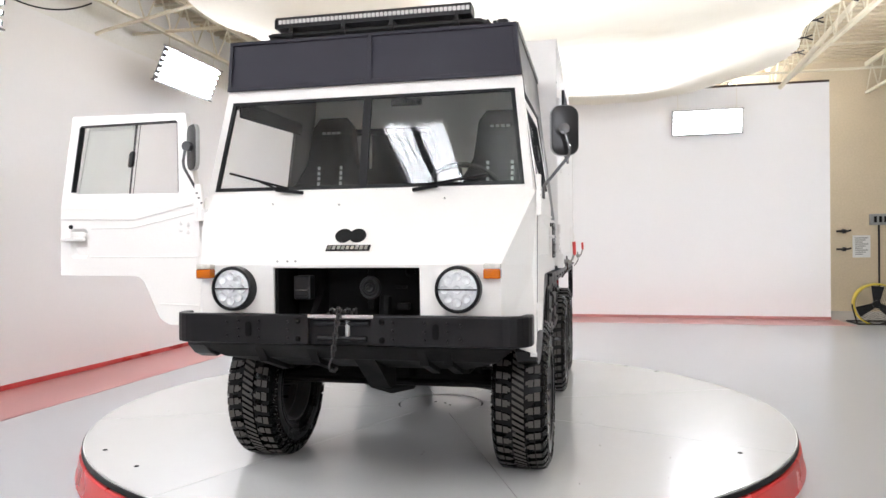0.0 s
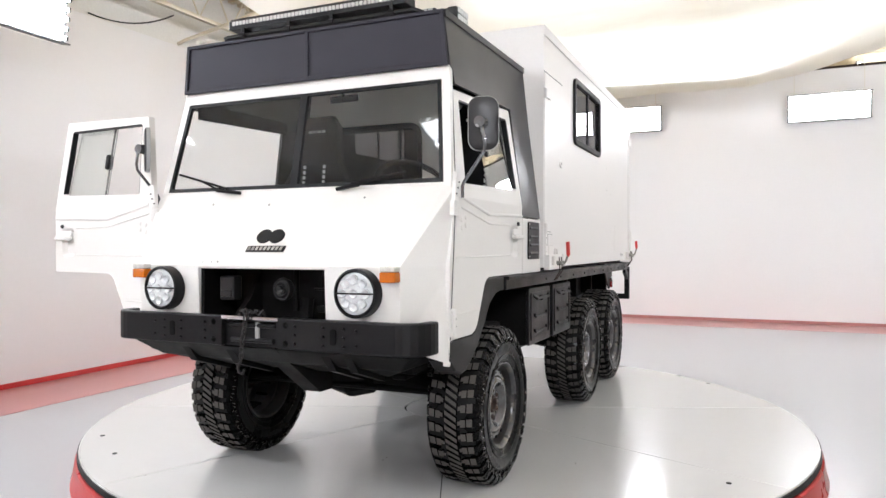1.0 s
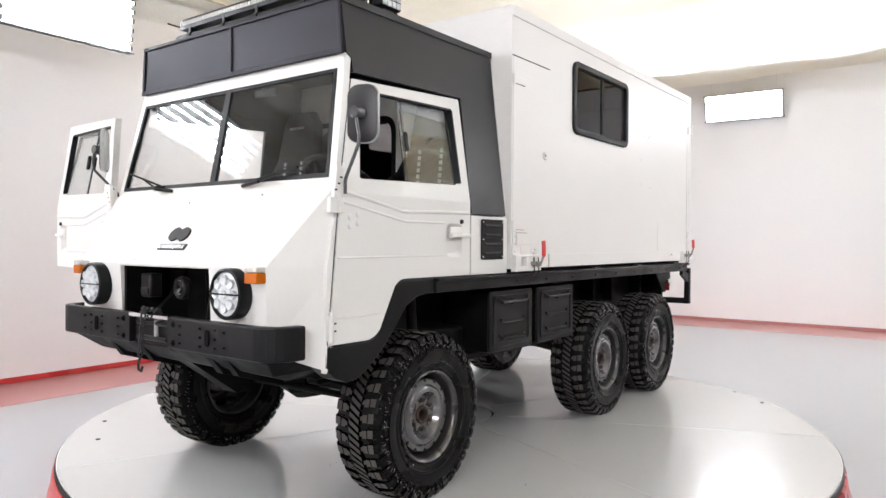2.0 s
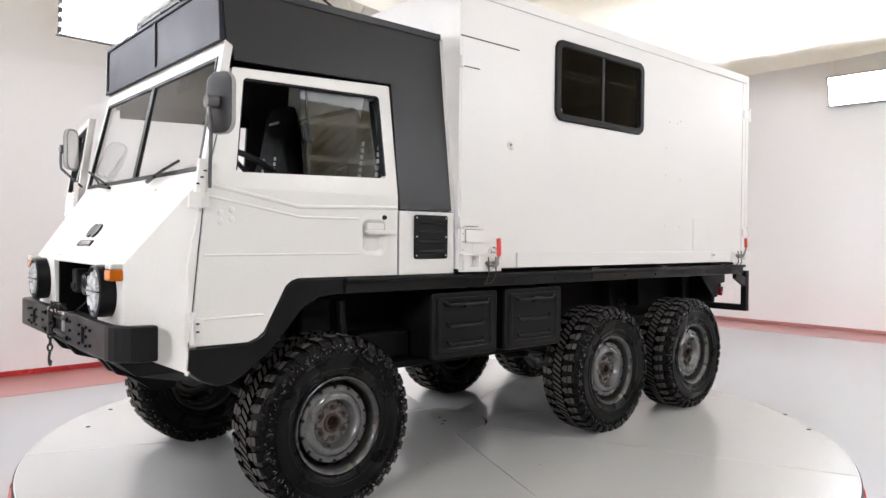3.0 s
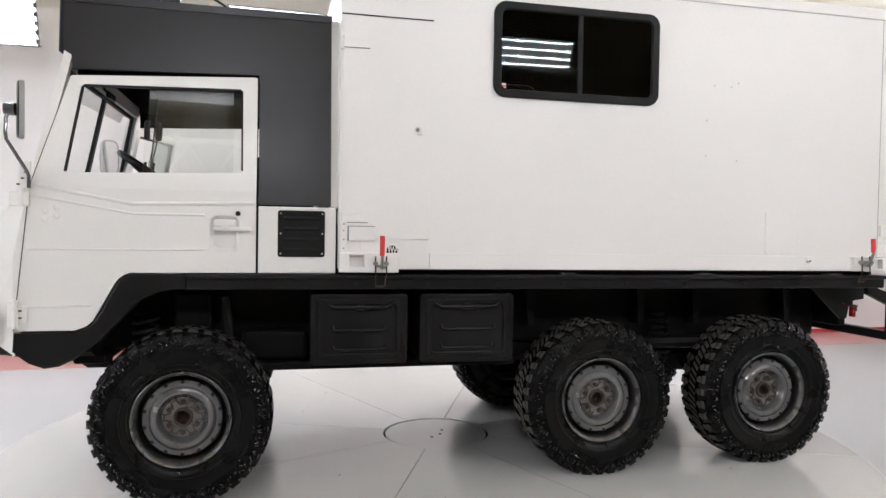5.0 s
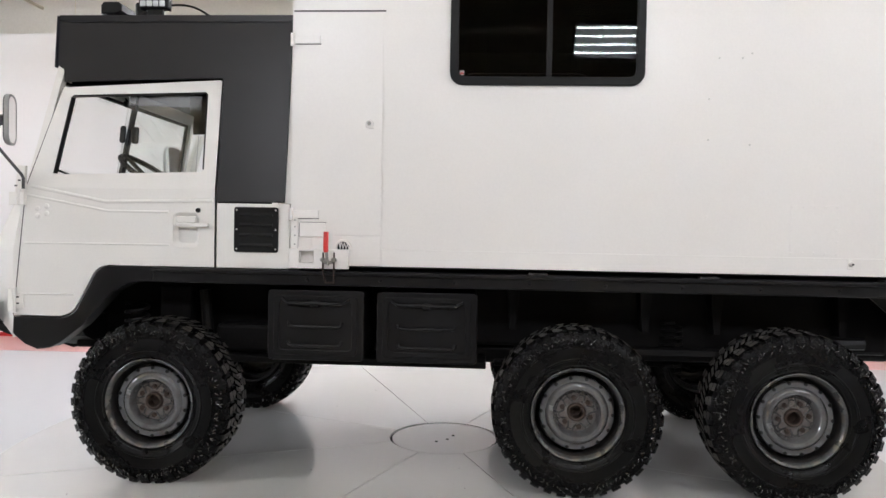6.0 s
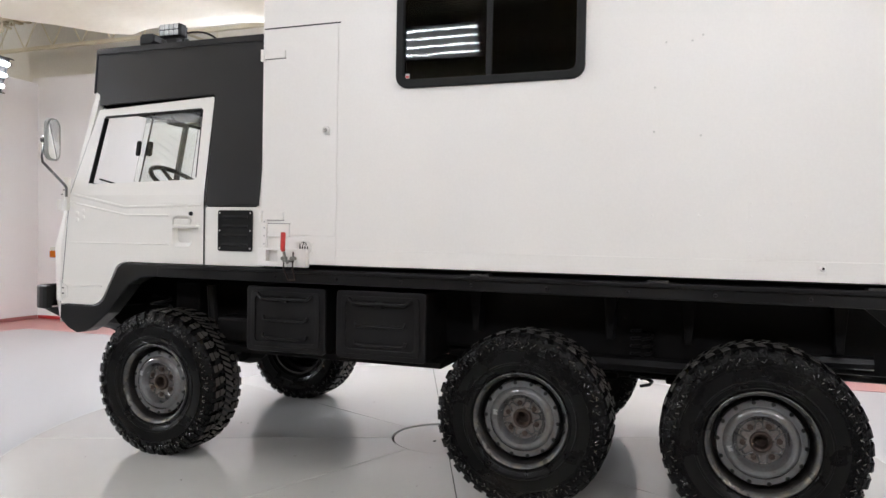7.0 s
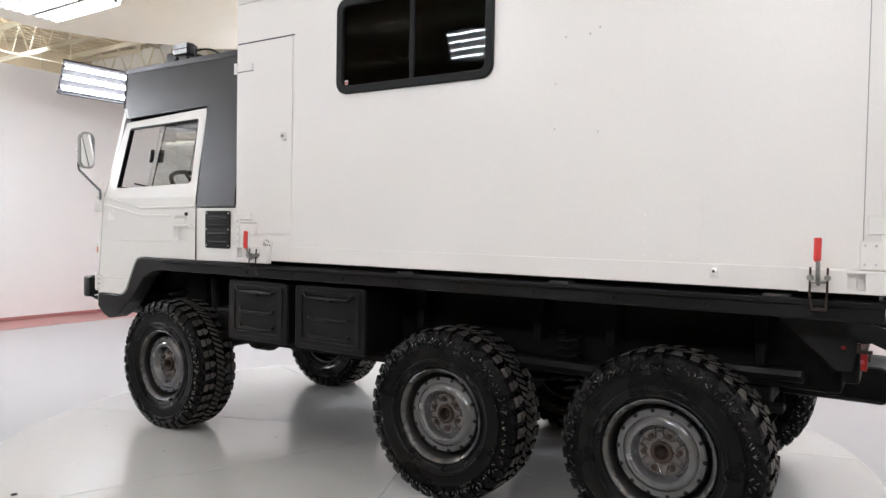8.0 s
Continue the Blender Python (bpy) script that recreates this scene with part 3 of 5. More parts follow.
    for u in (0.416, 0.6):
        for v in (1.098, 1.188, 1.278):
            bm = bmesh.new()
            lathe(bm, [(0.013, 0.0001), (0.012, 0.003), (0.008, 0.0045)], 8, pose(s * 0.854, u, v) @ Matrix.Diagonal((s, 1, 1, 1)))
            part("vent_screw", bm, M_DULL, truck)

# white filler strip added to make the gap behind the cab pale
for s in (-1, 1):
    bm = bmesh.new()
    prism(bm, [(0.637, 1.31), (0.674, 1.31), (0.674, 1.87), (0.674, 2.185), (0.637, 2.185), (0.637, 1.87)], lambda u, v: (s * min(0.846, fair_x(v) - 0.014 - max(0, v - 1.87) * 0.11), u, v), (-s * 0.012, 0, 0))
    part("rear_flange", bm, M_CAB, truck, "white filler strip between cab and camper")

# cab inside: floor, rear wall with an opening into the camper, dash
bm = bmesh.new()
box(bm, (-0.78, -0.60, 0.94), (0.78, 0.63, 0.97))
part("cab_floor", bm, M_SEAT, truck, "black cab floor")
PASS = rounded(-0.66, 1.10, 0.10, 1.93, 0.09)
bm = bmesh.new()
prism(bm, [(-0.78, 0.99), (0.78, 0.99), (0.80, 1.31), (0.745, 2.18), (-0.745, 2.18), (-0.80, 1.31)], lambda u, v: (u, 0.595, v), (0, 0.03, 0), holes=[PASS])
part("rear_cab_wall", bm, M_LINING, truck, "pale grey rear cab wall with a rounded opening")
bm = bmesh.new()
prism(bm, PASS, lambda u, v: (u, 0.588, v), (0, 0.09, 0), holes=[rounded(-0.63, 1.13, 0.07, 1.90, 0.075)])
part("opening_trim", bm, M_SEAT, truck, "black rubber trim round the opening")
bm = bmesh.new()
box(bm, (0.10, -0.44, 1.85), (0.26, -0.425, 1.885), 0.006)
rod(bm, [(0.18, -0.43, 1.87), (0.18, -0.47, 1.91)], 0.006, 6)
part("rear_view_mirror", bm, M_BLACK, truck)
bm = bmesh.new()
prism(bm, [(-0.52, 1.10), (-0.55, 1.40), (-0.36, 1.41), (-0.30, 1.36), (-0.30, 1.22), (-0.42, 1.10)], lambda u, v: (-0.76, u, v), (1.52, 0, 0), bevel=0.012)
box(bm, (0.26, -0.33, 1.38), (0.60, -0.22, 1.435), 0.015)
part("dashboard", bm, M_BLACK, truck, "black dashboard")
bm = bmesh.new()
wheel_m = pose(0.43, -0.18, 1.452, -35, 0, 0)
for k in range(28):
    a, b = 2 * math.pi * k / 28, 2 * math.pi * (k + 1) / 28
    rod(bm, [wheel_m @ Vector((0.19 * math.cos(a), 0.19 * math.sin(a), 0)), wheel_m @ Vector((0.19 * math.cos(b), 0.19 * math.sin(b), 0))], 0.014, 8, cap=False)
for a in (0.5, 2.64, 4.71):
    rod(bm, [wheel_m @ Vector((0, 0, -0.03)), wheel_m @ Vector((0.185 * math.cos(a), 0.185 * math.sin(a), 0))], 0.011, 6)
rod(bm, [wheel_m @ Vector((0, 0, 0.01)), wheel_m @ Vector((0, 0, -0.30))], 0.03, 10)
part("steering_wheel", bm, M_BLACK, truck, smooth=True)
for x in (-0.555, 0.545):
    bm = bmesh.new()
    prism(bm, rounded(-0.23, 0.95, 0.23, 1.12, 0.05), lambda u, v, x=x: (x + u, -0.02, v), (0, 0.44, 0), bevel=0.03)
    seat = part("seat", bm, M_SEAT, truck, "black bucket seat with side wings", smooth=True)
    bm = bmesh.new()
    prism(bm, [(-0.23, 1.08), (0.23, 1.08), (0.25, 1.45), (0.17, 1.56), (0.14, 1.74), (0.09, 1.79), (-0.09, 1.79), (-0.14, 1.74), (-0.17, 1.56), (-0.25, 1.45)], lambda u, v, x=x: (x + u, 0.30 + (v - 1.08) * 0.16, 1.08 + (v - 1.08) * 1.27), (0, 0.09, 0), bevel=0.025)
    for q in (-1, 1):
        prism(bm, [(-0.09, 1.12), (0.02, 1.12), (0.02, 1.50), (-0.06, 1.46)], lambda u, v, x=x, q=q: (x + q * 0.2, 0.30 + (v - 1.08) * 0.16 + u, 1.08 + (v - 1.08) * 1.17), (q * 0.05, 0, 0), bevel=0.015)
    back = part("backrest", bm, M_SEAT, seat, smooth=True)
    for q in range(4):
        bm = bmesh.new()
        box(bm, (x - 0.062 + q * 0.033, 0.394, 1.872), (x - 0.040 + q * 0.033, 0.402, 1.886))
        part("stitched_bar", bm, M_GREYTXT, seat)
    for q in (-0.075, 0.075):
        for k in range(6):
            z = 1.48 + k * 0.033
            y = 0.30 + (z - 1.08) / 1.27 * 0.16 - 0.004
            bm = bmesh.new()
            box(bm, (x + q - 0.008, y - 0.004, z), (x + q + 0.008, y + 0.004, z + 0.02))
            part("stitched_bar", bm, M_GREYTXT, seat)

# doors
LOW = [(-0.660, 0.764), (-0.43, 0.764), (-0.39, 0.778), (-0.362, 0.80), (-0.265, 0.98), (-0.24, 1.0), (-0.21, 1.01), (0.308, 1.01), (0.308, 1.37), (-0.600, 1.37)]
UP = [(-0.600, 1.37), (0.308, 1.37), (0.308, 1.888), (0.298, 1.892), (-0.462, 1.853), (-0.468, 1.845)]
WIN = [(-0.478, 1.437), (-0.470, 1.432), (0.238, 1.452), (0.250, 1.464), (0.246, 1.822), (0.234, 1.834), (-0.410, 1.817), (-0.424, 1.806)]


def door(s, opened):
    """A cab door on flank s, swung open by so many degrees about its front edge."""
    hinge = Matrix.Translation((s * (0.842 if opened else 0.85), -0.63, 0))
    swing = hinge @ pose(0, 0, 0, 0, 0, -s * opened) @ Matrix.Diagonal((1, 1.05 if opened else 1, 1, 1)) @ hinge.inverted()

    def put(name, b, mat, parent, label="", smooth=False):
        bmesh.ops.transform(b, matrix=swing, verts=b.verts)
        return part(name, b, mat, parent, label, smooth)

    def flank(off=0.0, lean=0.0):
        return lambda u, v: (s * (side_x(v) + off - lean * (v - 1.44)), u, v)

    b = bmesh.new()
    prism(b, LOW, flank(0.004), (-s * 0.035, 0, 0), holes=[rounded(0.112, 1.100, 0.236, 1.262, 0.03)])
    prism(b, UP, flank(0.004), (-s * 0.035, 0, 0), holes=[WIN])
    for (u0, v0), (u1, v1) in () if opened else (((-0.6645, 0.764), (-0.6045, 1.37)), ((-0.6045, 1.37), (-0.468, 1.85)), ((-0.664, 0.759), (-0.43, 0.759)), ((0.311, 1.01), (0.311, 1.37)), ((0.311, 1.37), (0.311, 1.89))):
        w = 0.0013 if u0 < 0 else 0.0019
        flat = abs(u1 - u0) > abs(v1 - v0)
        gap = bmesh.new()
        prism(gap, [(u0 - (0 if flat else w), v0 - (w if flat else 0)), (u1 - (0 if flat else w), v1 - (w if flat else 0)), (u1 + (0 if flat else w), v1 + (w if flat else 0)), (u0 + (0 if flat else w), v0 + (w if flat else 0))], flank(0.0), (s * 0.0025, 0, 0))
        part("door_seam", gap, M_GAP, truck)
    d = put("door", b, M_CAB, truck, "white cab door standing open" if opened else "white cab door, closed")
    for line, r in (([(-0.575, 1.374), (-0.21, 1.306), (0.30, 1.318)], 0.0085), ([(-0.605, 1.334), (-0.20, 1.263), (0.09, 1.263)], 0.0060), ([(-0.61, 1.107), (0.095, 1.110)], 0.0045), ([(-0.645, 0.864), (-0.365, 0.868)], 0.0050)):
        b = bmesh.new()
        rod(b, [(s * (side_x(v) + 0.003), u, v) for u, v in line], r, 10)
        put("pressed_bead", b, M_CAB, d, smooth=True)
    b = bmesh.new()
    prism(b, [(-0.420, 1.808), (-0.410, 1.8175), (0.236, 1.8345), (0.236, 1.826), (-0.410, 1.809)], flank(0.003), (-s * 0.03, 0, 0))
    put("window_seal", b, M_SEAL, d)
    b = bmesh.new()
    prism(b, [(0.2505, 1.462), (0.2465, 1.824), (0.236, 1.8345), (0.238, 1.82), (0.242, 1.465)], flank(0.003), (-s * 0.03, 0, 0))
    put("window_seal", b, M_SEAL, d)
    b = bmesh.new()
    prism(b, [(-0.4775, 1.438), (-0.4235, 1.806), (-0.4185, 1.806), (-0.4725, 1.438)], flank(0.003), (-s * 0.03, 0, 0))
    put("window_seal", b, M_SEAL, d)
    b = bmesh.new()
    prism(b, [(-0.172, 1.438), (0.205, 1.448), (0.205, 1.833), (-0.150, 1.824)], flank(-0.008, 0.05), (-s * 0.004, 0, 0))
    w = put("front_pane", b, M_GLASS, d)
    w.visible_shadow = False
    b = bmesh.new()
    prism(b, [(-0.140, 1.438), (0.25, 1.45), (0.247, 1.835), (-0.118, 1.824)], flank(-0.020, 0.05), (-s * 0.004, 0, 0))
    w = put("rear_pane", b, M_GLASS, d)
    w.visible_shadow = False
    if not opened:
        # pale translucent strip over the top of the pane
        b = bmesh.new()
        prism(b, [(-0.152, 1.772), (0.204, 1.762), (0.204, 1.832), (-0.150, 1.822)], flank(-0.0055, 0.05), (-s * 0.001, 0, 0))
        w = put("sun_film", b, M_HAZE, d, "pale hazy strip along the top of the pane")
        w.visible_shadow = False
    b = bmesh.new()
    prism(b, [(-0.143, 1.44), (-0.139, 1.44), (-0.110, 1.825), (-0.119, 1.825)], flank(-0.016, 0.05), (-s * 0.008, 0, 0))
    put("pane_edge_strip", b, M_BLACK, d)
    b = bmesh.new()
    prism(b, rounded(-0.165, 1.585, -0.141, 1.668, 0.011), flank(-0.004), (s * 0.018, 0, 0), bevel=0.005)
    put("window_latch", b, M_BLACK, d, smooth=True)
    b = bmesh.new()
    prism(b, rounded(-0.125, 1.585, -0.097, 1.668, 0.011), flank(-0.025), (-s * 0.022, 0, 0), bevel=0.005)
    put("window_latch", b, M_BLACK, d, smooth=True)
    b = bmesh.new()
    rim = [(s * 0.8545, u, v) for u, v in rounded(0.110, 1.098, 0.238, 1.264, 0.03)]
    pan = [(s * 0.832, u, v) for u, v in rounded(0.128, 1.120, 0.220, 1.240, 0.022)]
    ra, rb = [b.verts.new(p) for p in rim], [b.verts.new(p) for p in pan]
    for k in range(len(ra)):
        b.faces.new((ra[k], ra[(k + 1) % len(ra)], rb[(k + 1) % len(rb)], rb[k]))
    b.faces.new(rb)
    put("handle_recess", b, M_CAB, d, smooth=True)
    b = bmesh.new()
    prism(b, rounded(0.128, 1.196, 0.288, 1.214, 0.008), flank(0.005), (s * 0.022, 0, 0), bevel=0.004)
    prism(b, rounded(0.128, 1.214, 0.225, 1.246, 0.01), flank(0.005), (s * 0.010, 0, 0), bevel=0.004)
    put("door_handle", b, M_CAB, d)
    b = bmesh.new()
    lathe(b, [(0.01, 0.0001), (0.01, 0.010), (0.0, 0.012)], 12, pose(s * 0.853, 0.231, 1.273) @ Matrix.Diagonal((s, 1, 1, 1)))
    put("lock_button", b, M_BLACK, d)
    for z in (1.385, 0.835):
        b = bmesh.new()
        y = -0.628 if z > 1 else -0.655
        if z > 1:
            rod(b, [(s * 0.866, y, 1.285), (s * 0.866, y, 1.36)], 0.014, 8)
            prism(b, [(y - 0.045, 1.285), (y + 0.03, 1.285), (y + 0.03, 1.345), (y - 0.045, 1.345)], lambda u, v: (s * 0.853, u, v), (s * 0.022, 0, 0), bevel=0.003)
            prism(b, [(y - 0.02, 1.345), (y + 0.028, 1.345), (y + 0.033, 1.47), (y - 0.005, 1.47)], lambda u, v: (s * 0.850, u, v), (s * 0.020, 0, 0), bevel=0.003)
        else:
            rod(b, [(s * 0.862, y, z - 0.06), (s * 0.862, y, z + 0.06)], 0.012, 8)
            prism(b, [(y - 0.03, z - 0.055), (y + 0.045, z - 0.035), (y + 0.045, z + 0.03), (y - 0.03, z + 0.055)], lambda u, v: (s * 0.853, u, v), (s * 0.010, 0, 0), bevel=0.002)
        hinge_ob = put("hinge", b, M_CAB, d)
        for u, v in (((-0.012, 1.375), (0.004, 1.40), (0.016, 1.425)) if z > 1 else ((0.02, 0.82), (0.02, 0.85))):
            b = bmesh.new()
            prism(b, rounded(y + u - 0.007, v - 0.0035, y + u + 0.007, v + 0.0035, 0.003, 2), lambda p, q: (s * (0.8705 if z > 1 else 0.8635), p, q), (s * 0.0015, 0, 0))
            put("hinge_slot", b, M_FAIRING, hinge_ob)
    for u, v in ((-0.545, 1.270), (-0.500, 1.282), (-0.545, 1.235), (-0.500, 1.247)):
        b = bmesh.new()
        lathe(b, [(0.006, 0.0001), (0.005, 0.009), (0.0, 0.014)], 12, pose(s * 0.853, u, v) @ Matrix.Diagonal((s, 1, 1, 1)))
        put("door_stud", b, M_CAB, d, smooth=True)
    return d


door(1, 0)
door(-1, 81)

# sill and wheel arch flares, flank rails
for s in (-1, 1):
    bm = bmesh.new()
    prism(bm, [(-0.668, 0.760), (-0.43, 0.760), (-0.388, 0.773), (-0.357, 0.796), (-0.260, 0.977), (-0.236, 0.996), (-0.205, 1.005), (0.02, 1.005), (0.02, 0.935), (-0.03, 0.935), (-0.10, 0.925), (-0.18, 0.885), (-0.25, 0.81), (-0.33, 0.72), (-0.44, 0.635), (-0.49, 0.61), (-0.55, 0.602), (-0.61, 0.625), (-0.672, 0.675)],
          lambda u, v: (s * 0.862, u, v), (-s * 0.10, 0, 0), bevel=0.008)
    part("wheel_arch", bm, M_BLACK, truck, "black wheel arch and sill")
    bm = bmesh.new()
    box(bm, tuple(min(a, b) for a, b in zip((s * 0.79, 0.02, 0.935), (s * 0.872, 3.68, 1.0))), tuple(max(a, b) for a, b in zip((s * 0.79, 0.02, 0.935), (s * 0.872, 3.68, 1.0))), 0.006)
    lo, hi = sorted((s * 0.78, s * 0.888))
    box(bm, (lo, 0.02, 0.985), (hi, 3.69, 1.004), 0.004)
    part("bed_rail", bm, M_BLACK, truck, "black steel bed rail")
    for k in range(9):
        bm = bmesh.new()
        y = 0.75 + k * 0.34
        lathe(bm, [(0.008, 0.0001), (0.007, 0.006), (0, 0.008)], 8, pose(s * 0.872, y, 0.962) @ Matrix.Diagonal((s, 1, 1, 1)))
        part("rail_bolt", bm, M_BLACK, truck)
    # tool boxes
    for y0, y1 in ((0.553, 1.008), (1.068, 1.537)):
        bm = bmesh.new()
        lo, hi = sorted((s * 0.42, s * 0.808))
        box(bm, (lo, y0 + 0.01, 0.580), (hi, y1 - 0.01, 0.905), 0.01)
        tool = part("tool_box", bm, M_CHASSIS, truck, "black pressed-steel tool box")
        bm = bmesh.new()
        prism(bm, rounded(y0, 0.58, y1, 0.91, 0.02), lambda u, v: (s * 0.808, u, v), (s * 0.018, 0, 0), bevel=0.006)
        prism(bm, rounded(y0 + 0.03, 0.605, y1 - 0.03, 0.885, 0.02), lambda u, v: (s * 0.825, u, v), (s * 0.008, 0, 0), holes=[rounded(y0 + 0.055, 0.63, y1 - 0.055, 0.86, 0.02)], bevel=0.003)
        for v in (0.650, 0.740):
            u0, u1 = y0 + 0.105, y1 - 0.105
            rod(bm, [(s * 0.828, u0 - 0.004, v + 0.022), (s * 0.831, u0, v + 0.006), (s * 0.832, u0 + 0.012, v), (s * 0.832, u1 - 0.012, v), (s * 0.831, u1, v + 0.006), (s * 0.828, u1 + 0.004, v + 0.022)], 0.0075, 8)
        lid = part("lid", bm, M_BLACK, tool)
        bm = bmesh.new()
        rod(bm, [(s * 0.829, y0 + 0.07, 0.872), (s * 0.845, y0 + 0.10, 0.850), (s * 0.845, y1 - 0.10, 0.850), (s * 0.829, y1 - 0.07, 0.872)], 0.009, 8)
        part("pull_handle", bm, M_BLACK, tool)
        bm = bmesh.new()
        ym = (y0 + y1) / 2
        box(bm, (min(s * 0.826, s * 0.850), ym - 0.02, 0.832), (max(s * 0.826, s * 0.850), ym + 0.02, 0.862), 0.005)
        part("latch", bm, M_BLACK, tool)

# chassis, axles, underbody
for name, lo, hi, bev in (
        ("frame_tunnel", (-0.50, -0.55, 0.62), (0.50, 3.55, 0.96), 0.02),
        ("belly_plate", (-0.46, 0.30, 0.555), (0.46, 1.50, 0.618), 0.02),
        ("transfer_case", (-0.46, 1.52, 0.525), (0.46, 3.30, 0.618), 0.02),
        ("bed_floor", (-0.68, 0.05, 0.932), (0.68, 3.66, 0.975), 0),
        ("front_crossmember", (-0.78, -0.60, 0.72), (0.78, -0.56, 0.90), 0.01),
        ("rear_crossmember", (-0.68, 3.56, 0.70), (0.68, 3.61, 0.93), 0.01),
        ("side_tank", (0.51, 0.24, 0.578), (0.66, 0.55, 0.72), 0.02),
        ("side_tank", (-0.66, 0.24, 0.578), (-0.51, 0.55, 0.72), 0.02),
        ("tow_hitch", (-0.12, 3.30, 0.55), (0.26, 3.69, 0.698), 0.02),
        ("side_skirt", (0.47, 0.27, 0.542), (0.72, 1.58, 0.575), 0.006),
        ("side_skirt", (-0.72, 0.27, 0.542), (-0.47, 1.58, 0.575), 0.006),
        ("front_beam", (-0.62, -0.50, 0.575), (0.62, -0.36, 0.617), 0.01),
        ("shock_tower", (0.55, -0.06, 0.66), (0.63, 0.10, 0.90), 0.01),
        ("shock_tower", (-0.63, -0.06, 0.66), (-0.55, 0.10, 0.90), 0.01)):
    bm = bmesh.new()
    box(bm, lo, hi, bev)
    part(name, bm, M_CHASSIS, truck)
for s in (-1, 1):
    for y in (1.68, 2.32, 2.66, 3.25):
        bm = bmesh.new()
        prism(bm, [(y, 0.93), (y + 0.06, 0.93), (y + 0.045, 0.72), (y + 0.015, 0.72)], lambda u, v: (s * 0.50, u, v), (s * 0.10, 0, 0), bevel=0.004)
        part("hanger_bracket", bm, M_CHASSIS, truck)
    # coil spring and damper over the front axle
    bm = bmesh.new()
    rod(bm, [(s * 0.60 + 0.055 * math.cos(k * 0.7), -0.19 + 0.055 * math.sin(k * 0.7), 0.50 + 0.005 * k) for k in range(62)], 0.009, 6)
    part("coil_spring", bm, M_BLACK, truck, smooth=True)
    bm = bmesh.new()
    rod(bm, [(s * 0.60, 0.20, 0.46), (s * 0.60, 0.16, 0.88)], 0.028, 10)
    part("damper", bm, M_BLACK, truck, smooth=True)
for y in (0.0, 2.0, 2.975):
    bm = bmesh.new()
    rod(bm, [(-0.72, y, 0.40), (-0.3, y, 0.46), (0.3, y, 0.46), (0.72, y, 0.40)], 0.055, 10)
    lathe(bm, [(-0.16, 0.02), (-0.12, 0.11), (0.0, 0.14), (0.12, 0.11), (0.16, 0.02)], 16, pose(0, y, 0.47))
    for s in (-1, 1):
        rod(bm, [(s * 0.42, y - 0.05, 0.62), (s * 0.55, y, 0.40)], 0.03, 8)
        box(bm, (s * 0.47 - 0.04, y - 0.38, 0.52), (s * 0.47 + 0.04, y + 0.38, 0.55), 0.01)
    part("axle", bm, M_CHASSIS, truck)
for s in (-1, 1):
    bm = bmesh.new()
    for q in range(7):
        rod(bm, [(s * 0.55 + 0.05 * math.cos(k * 0.9), 2.49 + 0.05 * math.sin(k * 0.9), 0.52 + 0.006 * k + q * 0.035) for k in range(8)], 0.008, 5)
    rod(bm, [(s * 0.62, 2.20, 0.62), (s * 0.62, 2.80, 0.62)], 0.035, 8)
    part("suspension", bm, M_CHASSIS, truck)
for s in (-1, 1):
    bm = bmesh.new()
    prism(bm, [(3.28, 0.945), (3.70, 0.945), (3.70, 0.86), (3.605, 0.845), (3.585, 0.748), (3.545, 0.745), (3.34, 0.925)], lambda u, v: (s * 0.70, u, v), (s * 0.012, 0, 0))
    rod(bm, [(s * 0.45, 2.9, 0.66), (s * 0.52, 3.42, 0.68)], 0.03, 8)
    part("rear_gusset", bm, M_BLACK, truck)
bm = bmesh.new()
box(bm, (-0.87, 3.735, 0.638), (0.87, 3.785, 0.688), 0.004)
for s in (-1, 1):
    lo, hi = sorted((s * 0.825, s * 0.87))
    box(bm, (lo, 3.735, 0.684), (hi, 3.78, 0.955), 0.003)
    prism(bm, [(3.58, 0.955), (3.74, 0.90), (3.74, 0.83), (3.58, 0.90)], lambda u, v: (s * 0.835, u, v), (s * 0.03, 0, 0))
part("rear_bumper", bm, M_BLACK, truck, "black square-tube rear bumper")
for s in (-1, 1):
    bm = bmesh.new()
    box(bm, (s * 0.715 - 0.016, 3.612, 0.757), (s * 0.715 + 0.016, 3.632, 0.815), 0.004)
    tail = part("tail_lamp", bm, M_TAIL, truck, "red tail lamp")
    bm = bmesh.new()
    box(bm, (s * 0.715 - 0.014, 3.600, 0.816), (s * 0.715 + 0.014, 3.646, 0.826), 0.002)
    box(bm, (s * 0.715 - 0.014, 3.600, 0.826), (s * 0.715 + 0.014, 3.612, 0.850), 0.002)
    box(bm, (s * 0.715 - 0.014, 3.634, 0.790), (s * 0.715 + 0.014, 3.642, 0.8155), 0.001)
    part("lamp_bracket", bm, M_RUST, tail, "rusty lamp bracket")
    bm = bmesh.new()
    box(bm, (s * 0.718 - 0.004, 3.552, 0.823), (s * 0.718 + 0.004, 3.568, 0.836), 0.003)
    part("side_reflector", bm, M_TAIL, tail, "small red reflector")
bm = bmesh.new()
hull = [[bm.verts.new((x * w + 0.03, y, z)) for x, y, z in ((-1, ya, za), (1, ya, za), (1, yb, zb), (-1, yb, zb))] for w, ya, za, yb, zb in ((0.74, -0.89, 0.715, -0.40, 0.74), (0.66, -0.80, 0.645, -0.40, 0.645), (0.48, -0.58, 0.575, -0.40, 0.575))]
for a, b in zip(hull, hull[1:]):
    for k in range(4):
        bm.faces.new((a[k], a[(k + 1) % 4], b[(k + 1) % 4], b[k]))
bm.faces.new(hull[0])
bm.faces.new(hull[-1])
